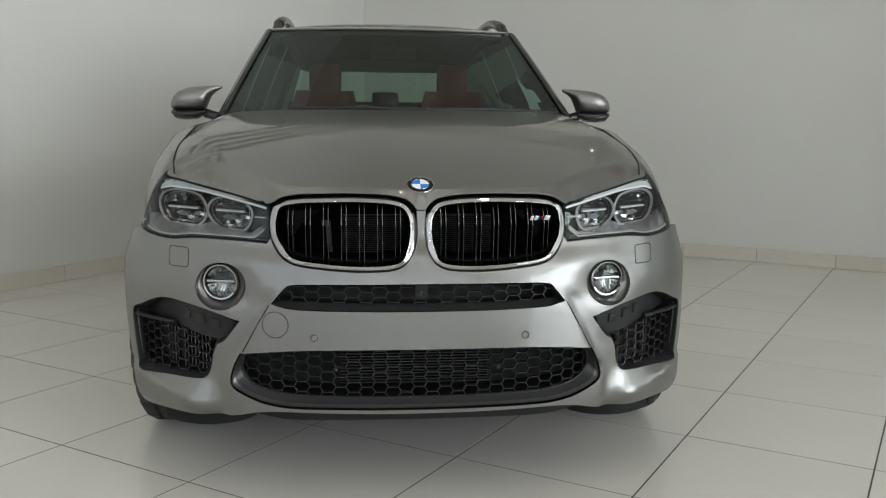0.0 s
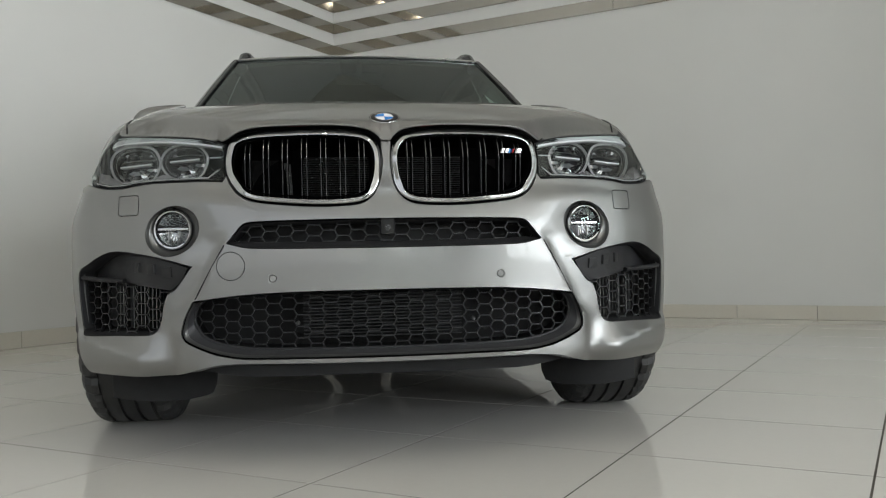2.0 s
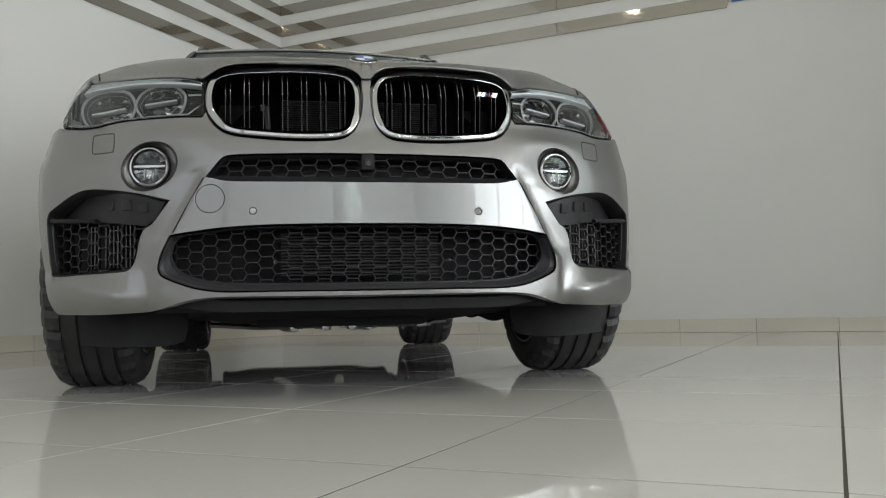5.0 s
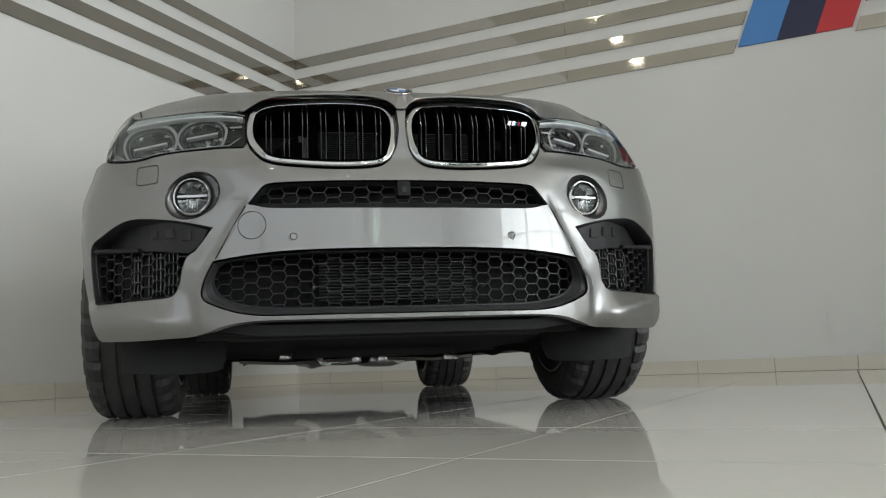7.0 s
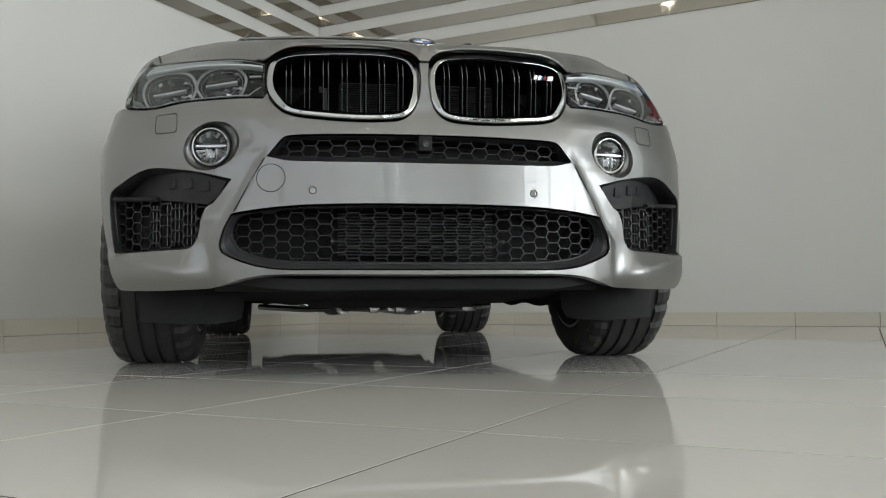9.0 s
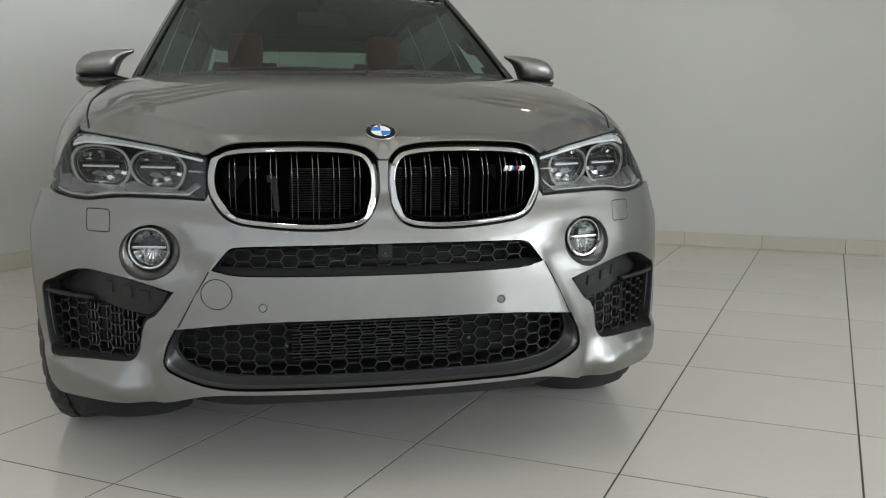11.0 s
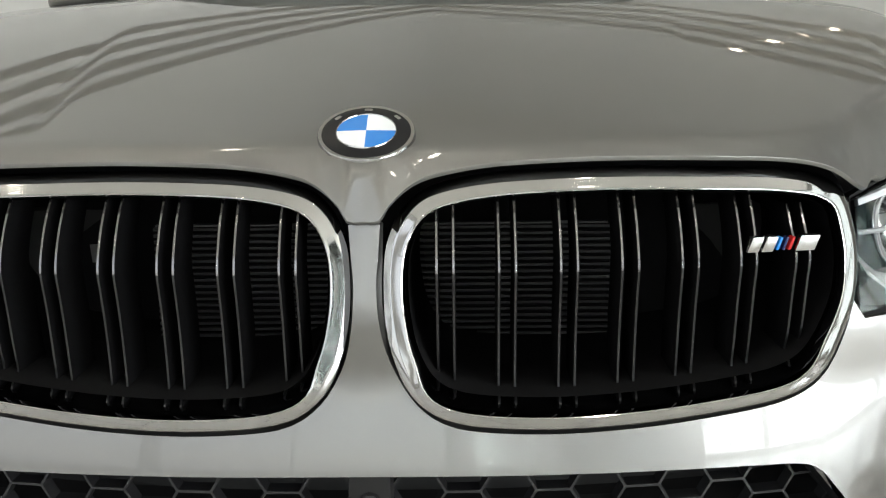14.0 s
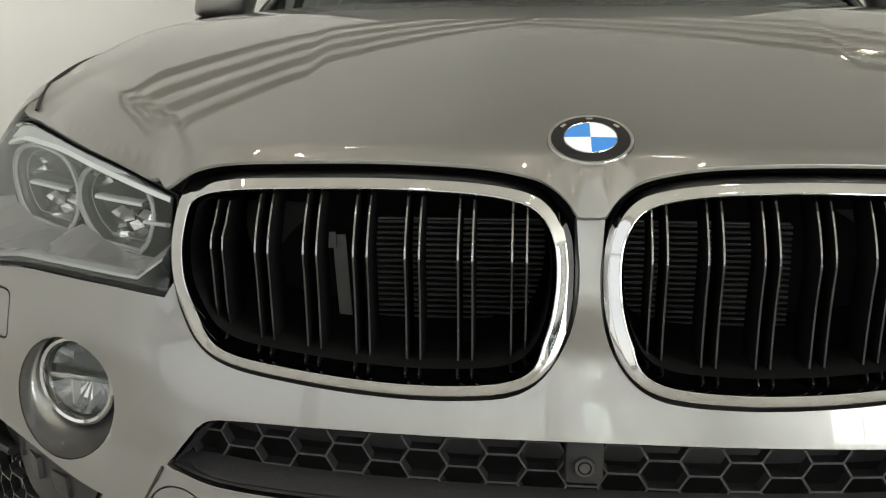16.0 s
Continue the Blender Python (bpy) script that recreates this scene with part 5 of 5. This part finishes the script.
part("roof", patch(roof_at, 26, 30), PAINT, car, "grey metallic roof panel")
part("headlining", patch(lambda u, v: roof_at(u * .97, v * .98 + .01) + Vector((0, 0, -.03)), 14, 14), LINING, car, "dark headlining")
part("roof_header", tube(bmesh.new(), [screen_at(u, 1) + Vector((0, -.002, .006)) for u in np.linspace(-.985, .985, 30)], .007, 8), SATIN, car, "pale trim over the windscreen")
for side in (1, -1):
    rail = bmesh.new()
    line = spline([(side * .605, 2.30, 1.585), (side * .600, 2.36, 1.626), (side * .594, 2.47, 1.664), (side * .60, 2.9, 1.715), (side * .60, 3.6, 1.708), (side * .585, 4.1, 1.668), (side * .575, 4.2, 1.61)], .05)
    tube(rail, [p + Vector((0, 0, -.012)) for p in map(Vector, line)], .024, 12, flat=1.25)
    part("roof_rail", rail, BLACK, car, "black roof rail")
    # door glass, front to back, and the pillars between
    for y0, y1, top0, top1 in ((1.66, 2.58, 2.32, 2.62), (2.66, 3.52, 2.68, 3.55), (3.60, 4.45, 3.62, 4.25)):
        def pane_at(u, v, side=side, y0=y0, y1=y1, top0=top0, top1=top1):
            k = (u + 1) / 2
            yb, yt = y0 + (y1 - y0) * k, top0 + (top1 - top0) * k
            low = flank(yb, 1, side)
            high = roof_at(side * .985, (yt - 2.25) / 2.15)
            p = low.lerp(high, v)
            p.x += side * .03 * v * (1 - v)
            return p
        ob = part("side_window", patch(pane_at, 12, 10), PRIVACY, car, "dark tinted side window")
        ob.visible_shadow = False
    for y0, y1, top0, top1 in ((2.58, 2.66, 2.62, 2.68), (3.52, 3.60, 3.55, 3.62), (4.45, 4.72, 4.25, 4.36)):
        def post_at(u, v, side=side, y0=y0, y1=y1, top0=top0, top1=top1):
            k = (u + 1) / 2
            low = flank(y0 + (y1 - y0) * k, 1, side)
            high = roof_at(side * .985, min(1, (top0 + (top1 - top0) * k - 2.25) / 2.15))
            p = low.lerp(high, v)
            p.x += side * (.03 * v * (1 - v) + .003)
            return p
        part("body_pillar", patch(post_at, 4, 10), BLACK if y0 < 4 else PAINT, car)
for side in (1, -1):
    part("cant_rail", tube(bmesh.new(), [roof_at(side * .97, v) + Vector((0, 0, -.03)) for v in np.linspace(.02, .98, 24)], .034, 10), LINING, car, "dark roof edge trim")
# tail
def tail_glass(u, v):
    return Vector((u * (.70 - .12 * v), 4.70 - .36 * v - .06 * u * u, 1.10 + .47 * v))
ob = part("rear_window", patch(tail_glass, 16, 8), REARGLASS, car, "tinted rear window glass")
ob.visible_shadow = False
def tail_at(u, v):
    w = float(np.interp(v, [0, .3, .7, 1], [.80, .86, .86, .72]))
    return Vector((w * u, 4.76 - .16 * abs(u) ** 3 - .06 * v * v + .03 * math.sin(v * 3.1), .30 + .80 * v))
part("tailgate", patch(tail_at, 20, 14), PAINT, car, "grey metallic tailgate and rear bumper")

# door mirrors
for side in (1, -1):
    mirror = empty("door_mirror", "grey door mirror with a black lower shell", parent=car)
    shell, prev = bmesh.new(), None
    sections = [(.797, 1.284, 1.272, .010), (.825, 1.285, 1.256, .022), (.848, 1.284, 1.236, .036), (.862, 1.283, 1.206, .046), (.874, 1.282, 1.175, .054), (.91, 1.279, 1.171, .062), (.955, 1.272, 1.170, .066), (.99, 1.258, 1.171, .062), (1.014, 1.236, 1.173, .050), (1.027, 1.210, 1.176, .032), (1.031, 1.195, 1.182, .010)]
    for x, zt, zb, dd in sections:
        row = []
        for t in np.linspace(0, 2 * math.pi, 24, endpoint=False):
            c, s = math.cos(t), math.sin(t)
            row.append(shell.verts.new((side * x * 1.03, 1.86 + dd * 1.3 * math.copysign(abs(c) ** .75, c) + .12 * (x - .8), (zt + zb) / 2 + (zt - zb) / 2 * math.copysign(abs(s) ** .75, s))))
        if prev:
            for i in range(24):
                shell.faces.new((prev[i], prev[(i + 1) % 24], row[(i + 1) % 24], row[i]))
        prev = row
    shell.faces.new(prev)
    bmesh.ops.recalc_face_normals(shell, faces=shell.faces)
    part("shell", shell, PAINT, mirror, "grey metallic shell", 60)
    base, prev = bmesh.new(), None
    for x, z, hh, dd in ((.87, 1.162, .012, .045), (.91, 1.152, .024, .060), (.96, 1.149, .026, .064), (1.005, 1.151, .024, .058), (1.026, 1.160, .012, .036)):
        row = [base.verts.new((side * x * 1.03, 1.86 + dd * 1.25 * math.cos(t) + .12 * (x - .8), z + hh * math.sin(t))) for t in np.linspace(0, 2 * math.pi, 20, endpoint=False)]
        if prev:
            for i in range(20):
                base.faces.new((prev[i], prev[(i + 1) % 20], row[(i + 1) % 20], row[i]))
        prev = row
    base.faces.new(prev)
    bmesh.ops.recalc_face_normals(base, faces=base.faces)
    part("lower_shell", base, BLACK, mirror, "black lower shell", 60)
    arm = bmesh.new()
    tube(arm, spline([(side * .80, 1.82, 1.125), (side * .845, 1.845, 1.140), (side * .90, 1.86, 1.155)], .02), .022, 10)
    part("foot", arm, BLACK, mirror)

# ---- inside ----
tub = bmesh.new()
box(tub, (-.78, 1.7, .36), (.78, 4.55, .40))
for side in (1, -1):
    box(tub, (side * .80 - .02, 1.7, .36), (side * .80 + .02, 4.55, 1.02))
part("cabin_floor", tub, DARKHIDE, car)
dash = bmesh.new()
box(dash, (-.76, 1.62, .72), (.76, 2.02, 1.095), .06)
box(dash, (.22, 1.88, 1.04), (.56, 2.05, 1.135), .03)
box(dash, (-.12, 1.92, 1.03), (.14, 2.0, 1.16), .015)
part("dashboard", dash, DARKHIDE, car, "black dashboard")
steer = bmesh.new()
tube(steer, [Matrix.Translation((.38, 2.18, 1.02)) @ pose(0, 0, 0, 65) @ Vector((.18 * math.cos(t), .18 * math.sin(t), 0)) for t in np.linspace(0, 2 * math.pi, 40, endpoint=False)], .016, 8, True)
box(steer, (.22, 2.165, 1.0), (.54, 2.195, 1.05), .012)
part("steering_wheel", steer, DARKHIDE, car, "black steering wheel")


def car_seat(x, y, mat, label, wide=.50, top=1.30):
    seat_ob = empty("seat", label, parent=car)
    def back(u, v):
        w = wide / 2 * (1.06 - .42 * v * v)
        return Vector((x + w * u, y + .12 * v + .05 * v * v - .045 * abs(u) ** 3, .62 + (top - .62) * v))
    bm = patch(back, 16, 14)
    made = bmesh.ops.extrude_face_region(bm, geom=bm.faces[:])
    for v in made["geom"]:
        if isinstance(v, bmesh.types.BMVert):
            v.co.y += .11
    bmesh.ops.recalc_face_normals(bm, faces=bm.faces)
    part("backrest", bm, mat, seat_ob)
    part("cushion", box(bmesh.new(), (x - wide / 2, y - .50, .46), (x + wide / 2, y + .08, .66), .06), mat, seat_ob)
    part("headrest", box(bmesh.new(), (x - .092, y + .15, top - .03), (x + .092, y + .26, top + (.155 if top > 1.26 else .085)), .045), mat, seat_ob)
    return seat_ob


for x in (.37, -.37):
    car_seat(x, 2.55, REDHIDE, "red leather front seat")
for x in (-.40, 0, .40):
    car_seat(x, 3.45, DARKHIDE, "black leather rear seat", .46, 1.25)
part("rear_shelf", box(bmesh.new(), (-.66, 3.68, 1.02), (.66, 4.35, 1.268), .02), DARKHIDE, car, "black luggage cover behind the rear seats")
part("rear_header", box(bmesh.new(), (-.58, 4.22, 1.505), (.58, 4.34, 1.590), .015), LINING, car, "dark trim over the rear window")
inner = bmesh.new()
box(inner, (-.12, 2.14, 1.440), (.12, 2.17, 1.500), .014)
box(inner, (-.015, 2.15, 1.49), (.015, 2.20, 1.555), .006)
part("inside_mirror", inner, BLACK, car, "black inside mirror")
note = bmesh.new()
def note_at(x, z):
    return screen_at(x, z) + Vector((0, .012, -.012))
skin(note, note_at, np.array([(.80, .02), (.868, .02), (.868, .15), (.905, .16), (.895, .29), (.848, .30), (.822, .44), (.812, .28)]), (), .04, rim=(), turn=1)
part("paper_notice", note, PAPER, car, "pale paper notices behind the windscreen", 0)

# ---- floor and skirting tiles, last ----
floor = slab("floor", (-0.25, ROOM_B - 0.25, -0.15), (ROOM_A + 0.25, 0.25, -0.0009), GROUT, "dark grout bed under glossy pale floor tiles")


def tile_mesh(name, wide, high, thick, mat, soft=0.0015):
    bm = box(bmesh.new(), (-wide / 2, -high / 2, -thick), (wide / 2, high / 2, 0), 0)
    top = [e for e in bm.edges if all(v.co.z > -1e-6 for v in e.verts)]
    if soft:
        bmesh.ops.bevel(bm, geom=top, offset=soft, segments=1, affect="EDGES")
    me = bpy.data.meshes.new(name)
    bm.to_mesh(me)
    bm.free()
    me.materials.append(mat)
    return me


tile = tile_mesh("tile", PITCH - .0056, PITCH - .0056, .0008, TILE, 0)
rest = bmesh.new()
i0, i1 = int((0 - JOINT_A) / PITCH) - 1, int((ROOM_A - JOINT_A) / PITCH) + 1
j0, j1 = int((ROOM_B - JOINT_B) / PITCH) - 1, 1
rng = random.Random(4)
for i in range(i0, i1):
    for j in range(j0, j1):
        a, b = JOINT_A + (i + .5) * PITCH, JOINT_B + (j + .5) * PITCH
        x0, x1, y0, y1 = max(0.002, a - PITCH / 2), min(ROOM_A, a + PITCH / 2), max(ROOM_B, b - PITCH / 2), min(-.002, b + PITCH / 2)
        if x1 - x0 < .02 or y1 - y0 < .02:
            continue
        whole = x1 - x0 > PITCH - .01 and y1 - y0 > PITCH - .01
        m = ROOM @ pose(a, b, 0.0, rng.uniform(-.03, .03), rng.uniform(-.03, .03))
        if whole and a < 9.2 and b > -11.0:
            ob = new("tile", tile)
            ob.parent = floor
            ob.matrix_parent_inverse = floor.matrix_world.inverted()
            ob.matrix_basis = m
        else:
            box(rest, (x0 + .0028, y0 + .0028, -.0008), (x1 - .0028, y1 - .0028, 0))
ob = part("outer_tiles", rest, TILE, floor, "", 0)
tagged(ob, kind="stuff")
ob.matrix_parent_inverse = floor.matrix_world.inverted()
ob.matrix_basis = ROOM

base_n = slab("baseboard_north", (0.0, -0.004, 0), (ROOM_A, -0.0005, .110), GROUT, "cream tile skirting along the wall", m=NORTH)
base_w = slab("baseboard_west", (0.0005, ROOM_B, 0), (0.004, -0.0005, .110), GROUT, "cream tile skirting along the wall", m=WEST)
for owner, m, x0, x1 in ((base_n, NORTH, .012, .3985), (base_w, WEST @ pose(0, 0, 0, 0, 0, -90), .012, .0685)):
    ob = part("skirting_tile", box(bmesh.new(), (x0, -.0145, .001), (x1, -.0045, .113), .001) if owner is base_n else box(bmesh.new(), (x0, .0045, .001), (x1, .0145, .113), .001), SKIRT, owner, "", 0)
    ob.matrix_parent_inverse = owner.matrix_world.inverted()
    ob.matrix_basis = m
skirt = tile_mesh("skirting_tile", PITCH - .003, .112, .010, SKIRT)
for k in range(int(ROOM_A / PITCH)):
    for owner, m in ((base_n, NORTH @ pose(.40 + (k + .5) * PITCH, -.0145, .057, 90)), (base_w, WEST @ pose(.0145, -.07 - (k + .5) * PITCH, .057, 90, 0, 90))):
        ob = new("skirting_tile", skirt)
        ob.parent = owner
        ob.matrix_parent_inverse = owner.matrix_world.inverted()
        ob.matrix_basis = m
